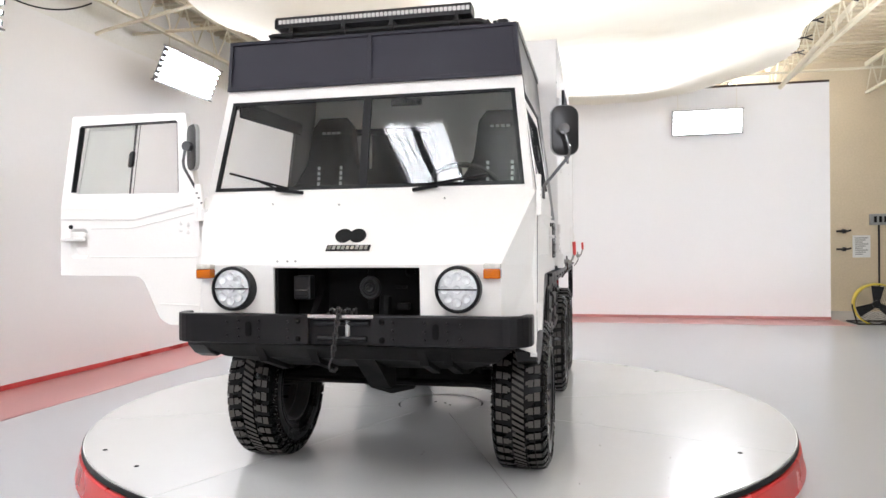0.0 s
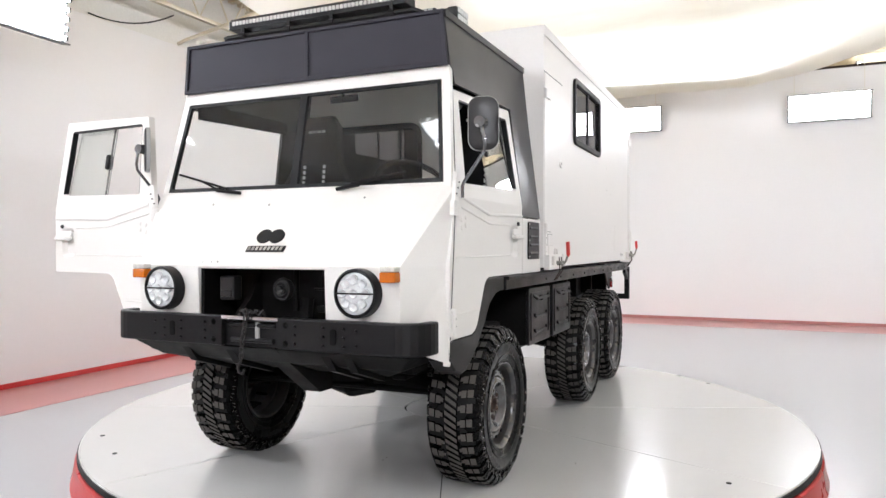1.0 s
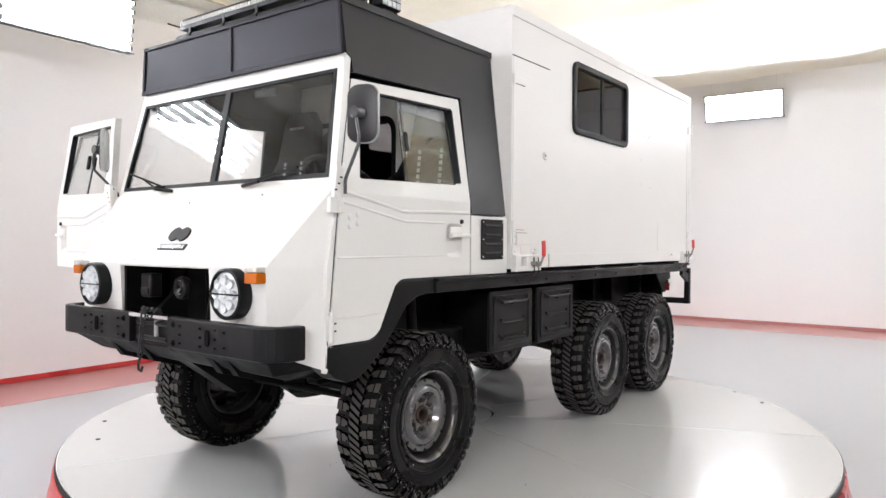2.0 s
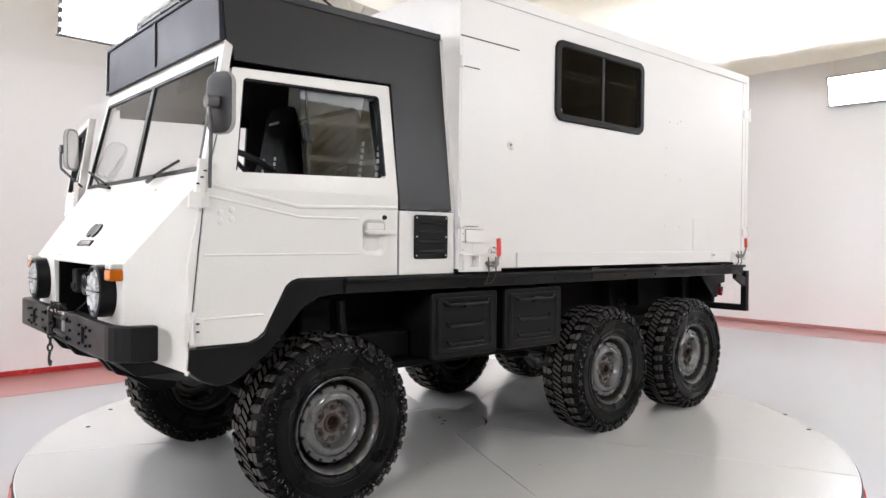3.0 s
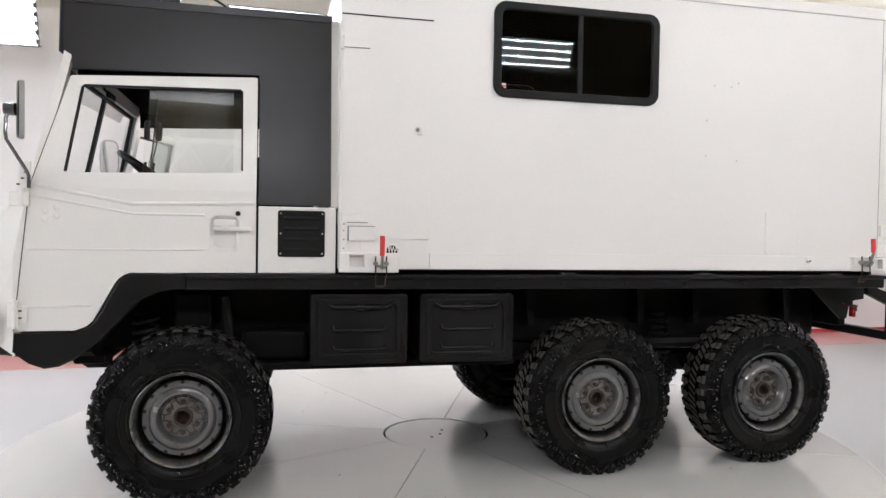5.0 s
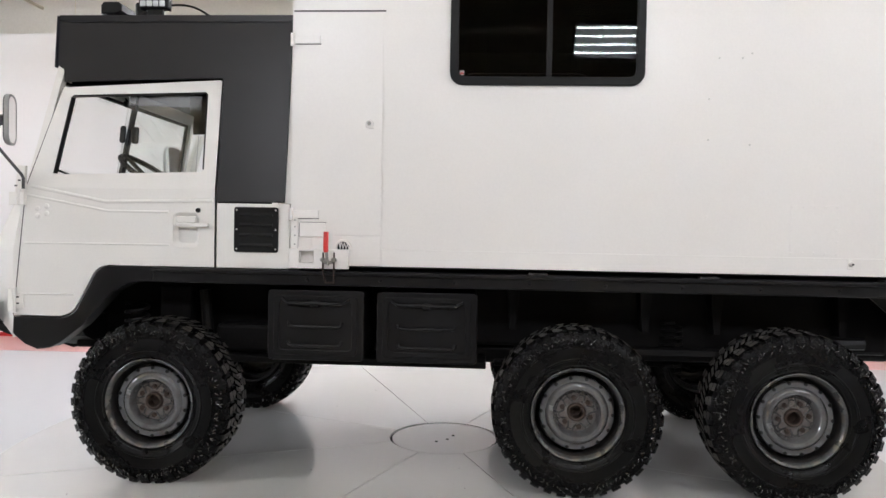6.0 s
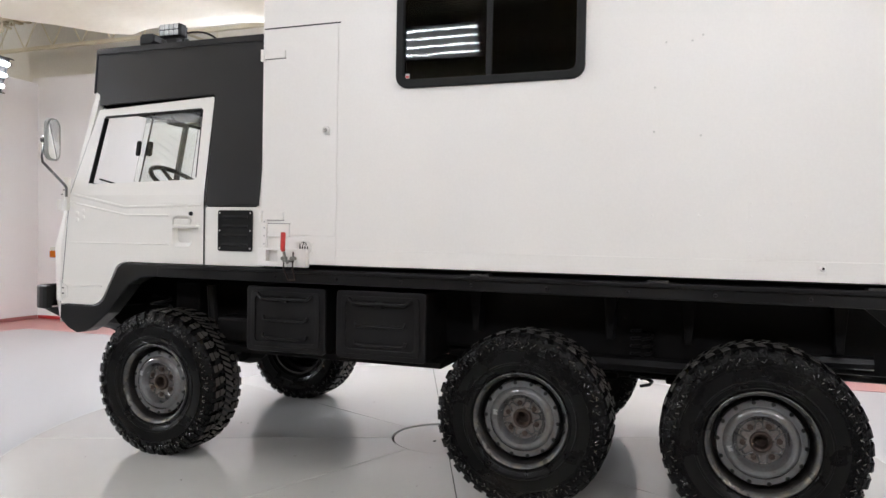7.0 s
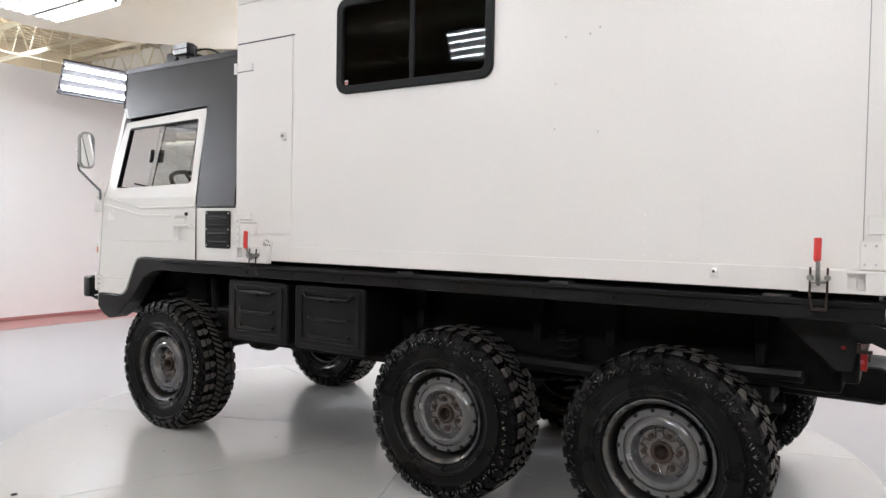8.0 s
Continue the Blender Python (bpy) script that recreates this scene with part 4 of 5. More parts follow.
skid = part("skid_plate", bm, M_CHASSIS, truck, "black ribbed steel skid plate")
for x in (-0.42, -0.16, 0.36, 0.47):
    bm = bmesh.new()
    prism(bm, [(-0.895, 0.735), (-0.81, 0.625), (-0.58, 0.553), (-0.58, 0.60), (-0.80, 0.70)], lambda u, v, x=x: (x - 0.02, u, v), (0.04, 0, 0))
    part("rib", bm, M_CHASSIS, skid)
bm = bmesh.new()
prism(bm, [(-0.90, 0.72), (-0.55, 0.47), (-0.45, 0.47), (-0.45, 0.55), (-0.80, 0.72)], lambda u, v: (0.02 + 0.0, u, v), (0.10, 0, 0))
part("centre_beam", bm, M_CHASSIS, skid)
bm = bmesh.new()
rod(bm, [(-0.60, -0.12, 0.42), (0.60, -0.12, 0.42)], 0.018, 8)
part("track_rod", bm, M_CHASSIS, truck)


# wheels: turned steel rim, tyre with separate lugs
R = 0.392


def lug(b, turn, prof, half, lean=0.0):
    """A tread lug: a profile of (x, radius) swept a little way round, leaning by lean; worn pale on top."""
    t = bmesh.new()
    rows = []
    for q in (-1, 1):
        rows.append([t.verts.new((x, q * half + lean * x, r)) for x, r in prof])
    caps = [t.faces.new(rows[0]), t.faces.new(list(reversed(rows[1])))]
    n = len(prof)
    tops = []
    for i in range(n):
        f = t.faces.new((rows[0][i], rows[0][(i + 1) % n], rows[1][(i + 1) % n], rows[1][i]))
        if min(prof[i][1], prof[(i + 1) % n][1]) > R - 0.009:
            tops.append(f.index)
    bmesh.ops.transform(t, matrix=turn, verts=t.verts)
    t.faces.ensure_lookup_table()
    t.faces.index_update()
    made = {}
    for f in t.faces:
        pale = all(math.hypot(v.co.y, v.co.z) > R - 0.009 for v in f.verts)
        vs = []
        for v in f.verts:
            if v not in made:
                made[v] = b.verts.new(v.co)
            vs.append(made[v])
        g = b.faces.new(vs)
        g.material_index = 1 if pale else 2
    t.free()


def tyre_mesh():
    b = bmesh.new()
    for s in (-1, 1):
        lathe(b, [(s * x, r) for x, r in ((0.10, 0.208), (0.118, 0.2205), (0.130, 0.262), (0.134, 0.30), (0.1335, 0.312))], 72)
        lathe(b, [(s * x, r) for x, r in ((0.1335, 0.312), (0.129, 0.345), (0.121, 0.366), (0.115, 0.372))], 72, index=2)
    lathe(b, [(-0.115, 0.372), (-0.108, 0.3765), (0.108, 0.3765), (0.115, 0.372)], 72)
    n = 37
    step = 2 * math.pi / n
    for k in range(n):
        for s in (-1, 1):
            a = step * (k + (0.5 if s > 0 else 0))
            deep = 0.350 if k % 2 else 0.332
            far = 0.1370 if k % 2 else 0.1395
            # shoulder block that wraps over the edge, alternately long and short
            turn = pose(0, 0, 0, math.degrees(a), 0, 0)
            lug(b, turn, [(s * x, r) for x, r in ((0.080, 0.370), (0.080, R - 0.001), (0.108, R - 0.0035), (0.120, R - 0.012), (0.131, R - 0.030), (far, deep), (0.128, deep - 0.006))], 0.0175 if k % 2 else 0.0205, 0.10 * s)
            # block beside the centre rib, notched at its inner end
            turn = pose(0, 0, 0, math.degrees(a + 0.004), 0, 0)
            lug(b, turn, [(s * x, r) for x, r in ((0.050, 0.368), (0.050, R), (0.0745, R - 0.001), (0.0745, 0.368))], 0.0170, 0.10 * s)
            turn = pose(0, 0, 0, math.degrees(a + 0.022), 0, 0)
            lug(b, turn, [(s * x, r) for x, r in ((0.037, 0.368), (0.037, R), (0.050, R), (0.050, 0.368))], 0.0095, 0.30 * s)
            # slim ribs and moulded bars on the sidewall
            turn = pose(0, 0, 0, math.degrees(a + 0.42 * step), 0, 0)
            lug(b, turn, [(s * x, r) for x, r in ((0.126, 0.312), (0.1375, 0.318), (0.1355, 0.345), (0.124, 0.348))], 0.004, 0.0)
        # pairs of slanting bars along the middle
        for q in (0.0, 0.5):
            turn = pose(0, 0, 0, math.degrees(step * (k + q)), 0, 0)
            lug(b, turn, [(x, r) for x, r in ((-0.029, 0.368), (-0.029, R), (0.029, R), (0.029, 0.368))], 0.0098, -0.55)
    # rounded mould ridges: bead ring, sidewall ring; short shoulder nicks added to make glints
    rnd = random.Random(3)
    for s in (-1, 1):
        lathe(b, [(s * 0.126, 0.2480), (s * 0.1315, 0.2500), (s * 0.1335, 0.2535), (s * 0.1325, 0.2570), (s * 0.129, 0.2590)], 72)
        lathe(b, [(s * 0.117, 0.2190), (s * 0.1225, 0.2215), (s * 0.1240, 0.2250), (s * 0.121, 0.2285)], 72)
        lathe(b, [(s * 0.134, 0.307), (s * 0.1372, 0.3095), (s * 0.1365, 0.314), (s * 0.132, 0.316)], 72, index=2)
        for k in range(110):
            a = 2 * math.pi * (k + rnd.uniform(-0.4, 0.4)) / 110
            r0, run, skew = rnd.uniform(0.335, 0.362), rnd.uniform(0.006, 0.016), rnd.uniform(-0.045, 0.045)
            pts = []
            for f in (0.0, 0.5, 1.0):
                r = r0 - run * f
                x = s * (0.1395 - max(0.0, r - 0.335) * 0.30 + 0.0006 - 0.0015 * (2 * f - 1) ** 2)
                pts.append((x, -r * math.sin(a + skew * f), r * math.cos(a + skew * f)))
            rod(b, pts, 0.0029, 6, 3)
    return b


def rim_mesh():
    b = bmesh.new()
    lathe(b, [(0.100, 0.203), (0.114, 0.2115), (0.121, 0.2128), (0.1228, 0.2095), (0.121, 0.2055), (0.113, 0.1985), (0.106, 0.1955), (0.101, 0.1940)], 64, index=1)
    lathe(b, [(0.02, 0.171), (0.072, 0.171), (0.080, 0.1700), (0.0835, 0.166), (0.0840, 0.152), (0.0825, 0.144), (0.0900, 0.1365), (0.0955, 0.128), (0.0970, 0.119), (0.0950, 0.1105), (0.086, 0.103), (0.070, 0.0975), (0.0605, 0.091), (0.0575, 0.082), (0.059, 0.074), (0.059, 0.040)], 64)
    return b


def barrel_mesh():
    b = bmesh.new()
    lathe(b, [(0.100, 0.2030), (-0.11, 0.2030), (-0.11, 0.190)], 48)
    lathe(b, [(0.1012, 0.1941), (0.090, 0.1915), (-0.030, 0.1910), (-0.032, 0.172), (0.021, 0.1712)], 48)
    return b


tb = tyre_mesh()
tyre_ob = finish("tyre", tb, [M_RUBBER, M_TREAD, M_LUG, M_GLOSS], None, "black mud-terrain tyre with chunky lugs", smooth=False)
for poly in tyre_ob.data.polygons:
    poly.use_smooth = poly.material_index in (0, 3)
rim_ob = finish("wheel", rim_mesh(), [M_RIM, M_LIP], None, "grey painted steel wheel with rust", smooth=True)
barrel_ob = finish("rim_barrel", barrel_mesh(), M_BARREL, None, "grimy wheel barrel with the groove's shade in its colour", smooth=True)
bm = bmesh.new()
lathe(bm, [(0.03, 0.044), (0.068, 0.043), (0.074, 0.040), (0.076, 0.035), (0.072, 0.029), (0.03, 0.027), (0.025, 0.0001)], 24)
hub_ob = finish("hub", bm, M_RUST, None, "rusty iron hub", smooth=True)
bm = bmesh.new()
rod(bm, [(0.058, 0, 0), (0.069, 0, 0)], 0.0125, 6)
rod(bm, [(0.066, 0, 0), (0.074, 0, 0)], 0.0060, 8)
nut_ob = finish("wheel_nut", bm, M_RUST, None)
# black plug paints the shade of a hand hole; the disc is not pierced
bm = bmesh.new()
rod(bm, [(0.010, 0, 0), (0.0865, 0, 0)], 0.0085, 12)
hole_ob = finish("hand_hole", bm, M_GAP, None)
bm = bmesh.new()
for q in (-1, 1):
    rod(bm, [(0.059, q * 0.020, 0.050), (0.063, q * 0.016, 0.060), (0.066, q * 0.012, 0.076), (0.062, q * 0.016, 0.090)], 0.0036, 6)
rod(bm, [(0.064, -0.013, 0.078), (0.066, 0.0, 0.083), (0.064, 0.013, 0.078)], 0.0036, 6)
boss_ob = finish("disc_pressing", bm, M_RIM, None, smooth=True)
bm = bmesh.new()
lathe(bm, [(0.0595, 0.0905), (0.0605, 0.084), (0.0615, 0.074), (0.0615, 0.040)], 40)
plate_ob = finish("centre_plate", bm, M_STAIN, None, "rust-stained wheel centre", smooth=True)
used = set()


def take(ob, parent, m):
    """The object itself the first time, then copies on the same mesh."""
    got = ob if ob not in used else new(ob.name.split(".")[0], ob.data)
    used.add(ob)
    if "label" in ob.keys():
        got["label"] = ob["label"]
    got.parent = parent
    got.matrix_basis = m
    return got


for s in (1, -1):
    for y, spin in ((0.0, 0), (2.0, 11), (2.975, 37)):
        w = take(rim_ob, truck, pose(0.741 if s > 0 else -0.69, y, 0.379 - (y - 2.975) * math.sin(RAKE), 0, 0, 0 if s > 0 else 180) @ pose(0, 0, 0, spin, 0, 0))
        take(tyre_ob, w, Matrix())
        take(barrel_ob, w, Matrix())
        take(hub_ob, w, Matrix())
        take(plate_ob, w, Matrix())
        for k in range(6):
            take(nut_ob, w, pose(0, 0, 0, k * 60, 0, 0) @ Matrix.Translation((0, 0, 0.068)))
            take(boss_ob, w, pose(0, 0, 0, k * 60 + 30, 0, 0))
        for k in range(14):
            take(hole_ob, w, pose(0, 0, 0, k * 360 / 14, 0, 0) @ Matrix.Translation((0, 0, 0.1630)))

# bumper
bm = bmesh.new()
front = [(-0.848, -0.775)] + [(-0.728 - 0.12 * math.cos(k * math.pi / 12), -0.805 - 0.12 * math.sin(k * math.pi / 12)) for k in range(7)] + [(-0.150, -0.925), (-0.150, -0.885), (-0.728, -0.885), (-0.79, -0.86), (-0.81, -0.775)]
prism(bm, front, lambda u, v: (u, v, 0.722), (0, 0, 0.132), bevel=0.006)
prism(bm, [(-u, v) for u, v in front], lambda u, v: (u, v, 0.722), (0, 0, 0.132), bevel=0.008)
prism(bm, [(-0.155, -0.895), (0.155, -0.895), (0.155, -0.80), (-0.155, -0.80)], lambda u, v: (u, v, 0.722), (0, 0, 0.105))
bumper = part("front_bumper", bm, M_BLACK, truck, "black steel front bumper with bolts")
for s in (-1, 1):
    for x, z in [(0.197, 0.825), (0.197, 0.748)] + [(x, z) for x in (0.246, 0.389, 0.489) for z in (0.750, 0.786, 0.822)] + [(0.548, 0.757), (0.548, 0.816)]:
        bm = bmesh.new()
        lathe(bm, [(0.010, 0.0001), (0.009, 0.005), (0, 0.007 if x > 0.22 else 0.014)], 8, pose(s * x, -0.925, z, 0, 0, -90))
        part("bolt", bm, M_BLACK if x > 0.22 else M_GAP, bumper)
    # raised black pill paints the shade of a bumper slot
    bm = bmesh.new()
    prism(bm, rounded(s * 0.439 - 0.014, 0.754, s * 0.439 + 0.014, 0.820, 0.013), lambda u, v: (u, -0.9255, v), (0, -0.004, 0))
    part("slot", bm, M_GAP, bumper)
# winch fairlead, hook and chain
bm = bmesh.new()
box(bm, (-0.15, -0.93, 0.838), (0.16, -0.88, 0.856), 0.004)
lead = part("winch_fairlead", bm, M_CHROME, truck, "bright steel winch fairlead")
for a, b2 in (((0.03, -0.90, 0.74), (0.03, -0.90, 0.83)), ((-0.11, -0.905, 0.75), (0.12, -0.905, 0.75)), ((-0.12, -0.90, 0.815), (0.13, -0.90, 0.815))):
    bm = bmesh.new()
    rod(bm, [a, b2], 0.011, 8)
    part("roller", bm, M_GREYRIM if a[2] == 0.74 else M_BLACK, lead, smooth=True)
bm = bmesh.new()
for k in range(8):
    z = 0.875 - k * 0.027
    for a in range(8):
        p = [Vector((0.010 * math.cos(q), 0, 0.016 * math.sin(q))) for q in (a * math.pi / 4, (a + 1) * math.pi / 4)]
        rm = pose(0.005 - 0.004 * k, -0.945, z, 0, 0, 90 * (k % 2))
        rod(bm, [rm @ p[0], rm @ p[1]], 0.0045, 5, cap=False)
rod(bm, [(-0.025, -0.945, 0.665), (-0.040, -0.945, 0.64), (-0.035, -0.945, 0.615), (-0.015, -0.945, 0.61), (-0.005, -0.945, 0.63)], 0.006, 6)
for k in range(14):
    rod(bm, [(-0.06 + 0.01 * k, -0.90, 0.858 + 0.018 * abs(math.sin(k * 1.7))), (-0.05 + 0.01 * k, -0.93, 0.862 + 0.022 * abs(math.sin(k * 2.3)))], 0.006, 5)
part("hook_chain", bm, M_BARREL, truck, "dull steel chain with a hook")

# grille recess with horn and small parts
bm = bmesh.new()
box(bm, (-0.37, -0.62, 0.70), (0.39, -0.60, 1.08))
box(bm, (-0.37, -0.84, 0.70), (-0.33, -0.60, 1.08))
box(bm, (0.35, -0.84, 0.70), (0.39, -0.60, 1.08))
box(bm, (-0.37, -0.845, 1.062), (0.39, -0.60, 1.075))
box(bm, (-0.37, -0.84, 0.70), (0.39, -0.60, 0.72))
prism(bm, [(-0.84, 0.79), (-0.70, 0.92), (-0.62, 1.05), (-0.62, 0.79)], lambda u, v: (-0.20, u, v), (0.03, 0, 0))
rod(bm, [(0.06, -0.66, 0.86), (0.06, -0.66, 1.05)], 0.015, 8)
rod(bm, [(0.14, -0.68, 0.92), (0.14, -0.70, 0.80)], 0.03, 8)
rod(bm, [(0.19, -0.70, 0.965), (0.25, -0.70, 0.965)], 0.006, 6)
lathe(bm, [(0.02, 0.02), (0.0, 0.025), (-0.02, 0.01)], 12, pose(0.27, -0.72, 1.035, 0, 0, 90))
box(bm, (0.20, -0.70, 0.86), (0.26, -0.66, 0.89), 0.006)
recess = part("grille_recess", bm, M_CHASSIS, truck, "open black grille bay")
bm = bmesh.new()
lathe(bm, [(0.0, 0.0001), (0.012, 0.018), (0.004, 0.022), (0.010, 0.030), (0.004, 0.036), (0.006, 0.046), (-0.01, 0.052), (-0.03, 0.045), (-0.035, 0.0001)], 24, pose(0.115, -0.838, 0.968, 0, 0, -90))
part("horn", bm, M_BLACK, recess, "black round horn", smooth=True)
bm = bmesh.new()
box(bm, (-0.275, -0.80, 0.91), (-0.19, -0.74, 1.02), 0.008, None)
box(bm, (-0.265, -0.808, 0.925), (-0.20, -0.80, 0.955), 0.004)
part("relay_box", bm, M_FAIRING, recess, "dark grey relay box")

# headlights and indicators
for s in (-1, 1):
    hm = pose(s * 0.532, -0.866, 0.965, 0, 0, -90)
    bm = bmesh.new()
    lathe(bm, [(-0.02, 0.10), (0.02, 0.102), (0.045, 0.100), (0.050, 0.092), (0.042, 0.086)], 40, hm)
    lamp = part("headlight", bm, M_BLACK, truck, "round headlight in a black bezel", smooth=True)
    bm = bmesh.new()
    lathe(bm, [(0.052, 0.0001), (0.050, 0.03), (0.046, 0.06), (0.036, 0.088), (0.03, 0.09)], 32, hm)
    part("lens", bm, M_LAMPGLASS, lamp, "faceted clear lens", smooth=True)
    for k in range(9):
        a, rr = 2 * math.pi * k / 8, (0.055 if k < 8 else 0.0)
        bm = bmesh.new()
        lathe(bm, [(0.040, 0.021), (0.054, 0.019), (0.048, 0.010), (0.046, 0.0001)], 10, hm @ Matrix.Translation((0.003 if k == 8 else 0, rr * math.cos(a), rr * math.sin(a))))
        part("reflector_cell", bm, M_LAMPGLASS, lamp)
    bm = bmesh.new()
    box(bm, (-0.003, -0.085, -0.003), (0.056, 0.085, 0.003), 0, hm)
    part("lens_bar", bm, M_FAIRING, lamp)
    bm = bmesh.new()
    x = s * 0.680
    box(bm, (x - 0.037, -0.905, 1.010), (x + 0.037, -0.855, 1.052), 0.006)
    ind = part("indicator", bm, M_AMBER, truck, "amber indicator lamp")
    bm = bmesh.new()
    box(bm, (x - 0.036, -0.903, 1.053), (x + 0.036, -0.855, 1.074), 0.005)
    part("marker_lens", bm, M_CLEAR, ind, "clear marker lens")

# badge on the hood: plain shapes
hood_n = Vector((0, -0.35, 0.2555)).normalized()


def on_hood(u, v, off):
    t = (v - 1.07) / 0.35
    p = Vector((u, -0.8605 + 0.2555 * t, v)) + hood_n * off
    return (p.x, p.y, p.z)


bm = bmesh.new()
for c in (-0.034, 0.034):
    prism(bm, [(c + 0.041 * math.cos(k * math.pi / 12), 1.198 + 0.030 * math.sin(k * math.pi / 12)) for k in range(24)], lambda u, v: on_hood(u, v, 0.001), hood_n * 0.008)
part("round_badge", bm, M_BLACK, truck, "black double-disc badge")
bm = bmesh.new()
prism(bm, [(-0.105, 1.130), (0.105, 1.130), (0.108, 1.155), (-0.102, 1.155)], lambda u, v: on_hood(u, v, 0.001), hood_n * 0.005)
plate = part("name_plate", bm, M_BLACK, truck, "black name plate with pale bars")
bm = bmesh.new()
for k in range(9):
    u0 = -0.098 + k * 0.0222
    prism(bm, [(u0, 1.134), (u0 + 0.016, 1.134), (u0 + 0.018, 1.151), (u0 + 0.002, 1.151)], lambda u, v: on_hood(u, v, 0.0058), hood_n * 0.002)
part("plate_bars", bm, M_CHROME, plate)
for u, v in ((-0.45, 1.36), (0.42, 1.37), (-0.1, 1.35), (-0.33, 1.085), (-0.28, 1.085), (-0.24, 1.085)):
    bm = bmesh.new()
    lathe(bm, [(0.004, 0.0001), (0.003, 0.005), (0, 0.006)], 8, Matrix.Translation(on_hood(u, v, 0)) @ pose(0, 0, 0, 0, 0, -90) @ pose(0, 0, 0, 0, -40, 0))
    part("hood_screw", bm, M_CHROME, truck)

# mirrors
for s, at, yaw in ((1, (0.987, -0.605, 1.666), 20), (-1, (-0.832, -0.672, 1.650), -40)):
    mm = pose(*at, 0, 0, yaw)
    bm = bmesh.new()
    prism(bm, rounded(-0.063, -0.112, 0.063, 0.112, 0.045, 5), lambda u, v: (u, 0.011, v), (0, -0.017, 0), bevel=0.007)
    bmesh.ops.transform(bm, matrix=mm, verts=bm.verts)
    mir = part("side_mirror", bm, M_FAIRING, truck, "black oblong side mirror on a bent arm", smooth=True)
    bm = bmesh.new()
    prism(bm, rounded(-0.055, -0.103, 0.055, 0.103, 0.040, 5), lambda u, v: (u, 0.0145, v), (0, 0.003, 0))
    bmesh.ops.transform(bm, matrix=mm, verts=bm.verts)
    part("mirror_glass", bm, M_MIRROR, mir)
    bm = bmesh.new()
    prism(bm, rounded(-0.065, -0.114, 0.065, 0.114, 0.047, 5), lambda u, v: (u, 0.000, v), (0, 0.019, 0), holes=[rounded(-0.055, -0.103, 0.055, 0.103, 0.040, 5)], bevel=0.002)
    bmesh.ops.transform(bm, matrix=mm, verts=bm.verts)
    part("mirror_rim", bm, M_GREYRIM, mir, "pale grey mirror rim", smooth=True)
    bm = bmesh.new()
    a = Vector(at) + Vector((0, -0.03, 0))
    base = Vector((s * 0.890, -0.598, 1.36)) if s > 0 else Vector((-0.838, -0.58, 1.36))
    rod(bm, [base, base + Vector((0, 0, 0.05)), base + Vector((s * 0.010, -0.004, 0.068)), Vector((a.x + s * 0.018, a.y - 0.008, 1.545)), Vector((a.x + s * 0.022, a.y - 0.010, 1.575)), Vector((a.x + s * 0.010, a.y - 0.012, 1.630)), a], 0.0072, 8)
    lathe(bm, [(-0.02, 0.0001), (-0.02, 0.024), (0.02, 0.026), (0.02, 0.0001)], 12, Matrix.Translation(a) @ pose(0, 0, 0, 0, 0, 90))
    part("mirror_arm", bm, M_RIM, mir, "grey bent mirror arm", smooth=True)

# light bar on its rack, and two work lamps
bm = bmesh.new()
rod(bm, [(-0.50, -0.42, 2.215), (-0.562, -0.42, 2.236), (-0.572, -0.42, 2.245), (-0.552, -0.42, 2.247), (0.56, -0.42, 2.247), (0.60, -0.42, 2.228), (0.625, -0.42, 2.198)], 0.016, 10)
for x in (-0.42, 0.36):
    box(bm, (x - 0.012, -0.43, 2.195), (x + 0.012, -0.41, 2.245))
rack = part("light_rack", bm, M_BLACK, truck, "black tube rack for the light bar", smooth=True)
for x in (-0.45, -0.16, 0.10, 0.44):
    bm = bmesh.new()
    lathe(bm, [(-0.015, 0.0235), (0.015, 0.0235)], 12, pose(x, -0.42, 2.245), cap=True)
    box(bm, (x - 0.011, -0.432, 2.25), (x + 0.011, -0.36, 2.300), 0.003)
    part("rack_clamp", bm, M_BLACK, rack)
bm = bmesh.new()
prism(bm, [(-0.43, 2.286), (-0.43, 2.329), (-0.415, 2.346), (-0.34, 2.346), (-0.32, 2.329), (-0.32, 2.299), (-0.35, 2.284)], lambda u, v: (-0.545, u, v), (1.06, 0, 0), bevel=0.006)
bar = part("light_bar", bm, M_BLACK, truck, "long black roof light bar")
for k in range(46):
    x = -0.52 + k * 0.0224
    bm = bmesh.new()
    box(bm, (x, -0.434, 2.306), (x + 0.019, -0.415, 2.328), 0.004)
    part("reflector_cell", bm, M_DULL, bar)
for at, yaw in (((0.645, -0.085, 2.30), 90), ((0.50, -0.20, 2.285), 0)):
    wm = pose(*at, 0, 0, yaw)
    bm = bmesh.new()
    box(bm, (-0.075, -0.02, -0.035), (0.075, 0.04, 0.04), 0.012, wm)
    for k in range(5):
        box(bm, (-0.07 + k * 0.03, 0.04, -0.028), (-0.06 + k * 0.03, 0.06, 0.032), 0, wm)
    box(bm, (-0.04, 0.0, -0.09), (0.04, 0.03, -0.03), 0.006, wm)
    lampb = part("work_lamp", bm, M_BLACK, truck, "small black work lamp on the roof")
    bm = bmesh.new()
    for i in range(4):
        for j in range(2):
            box(bm, (-0.062 + i * 0.032, -0.026, -0.027 + j * 0.033), (-0.034 + i * 0.032, -0.018, 0.002 + j * 0.033), 0.004, wm)
    part("lamp_cells", bm, M_LAMPGLASS, lampb, "clear reflector cells")
bm = bmesh.new()
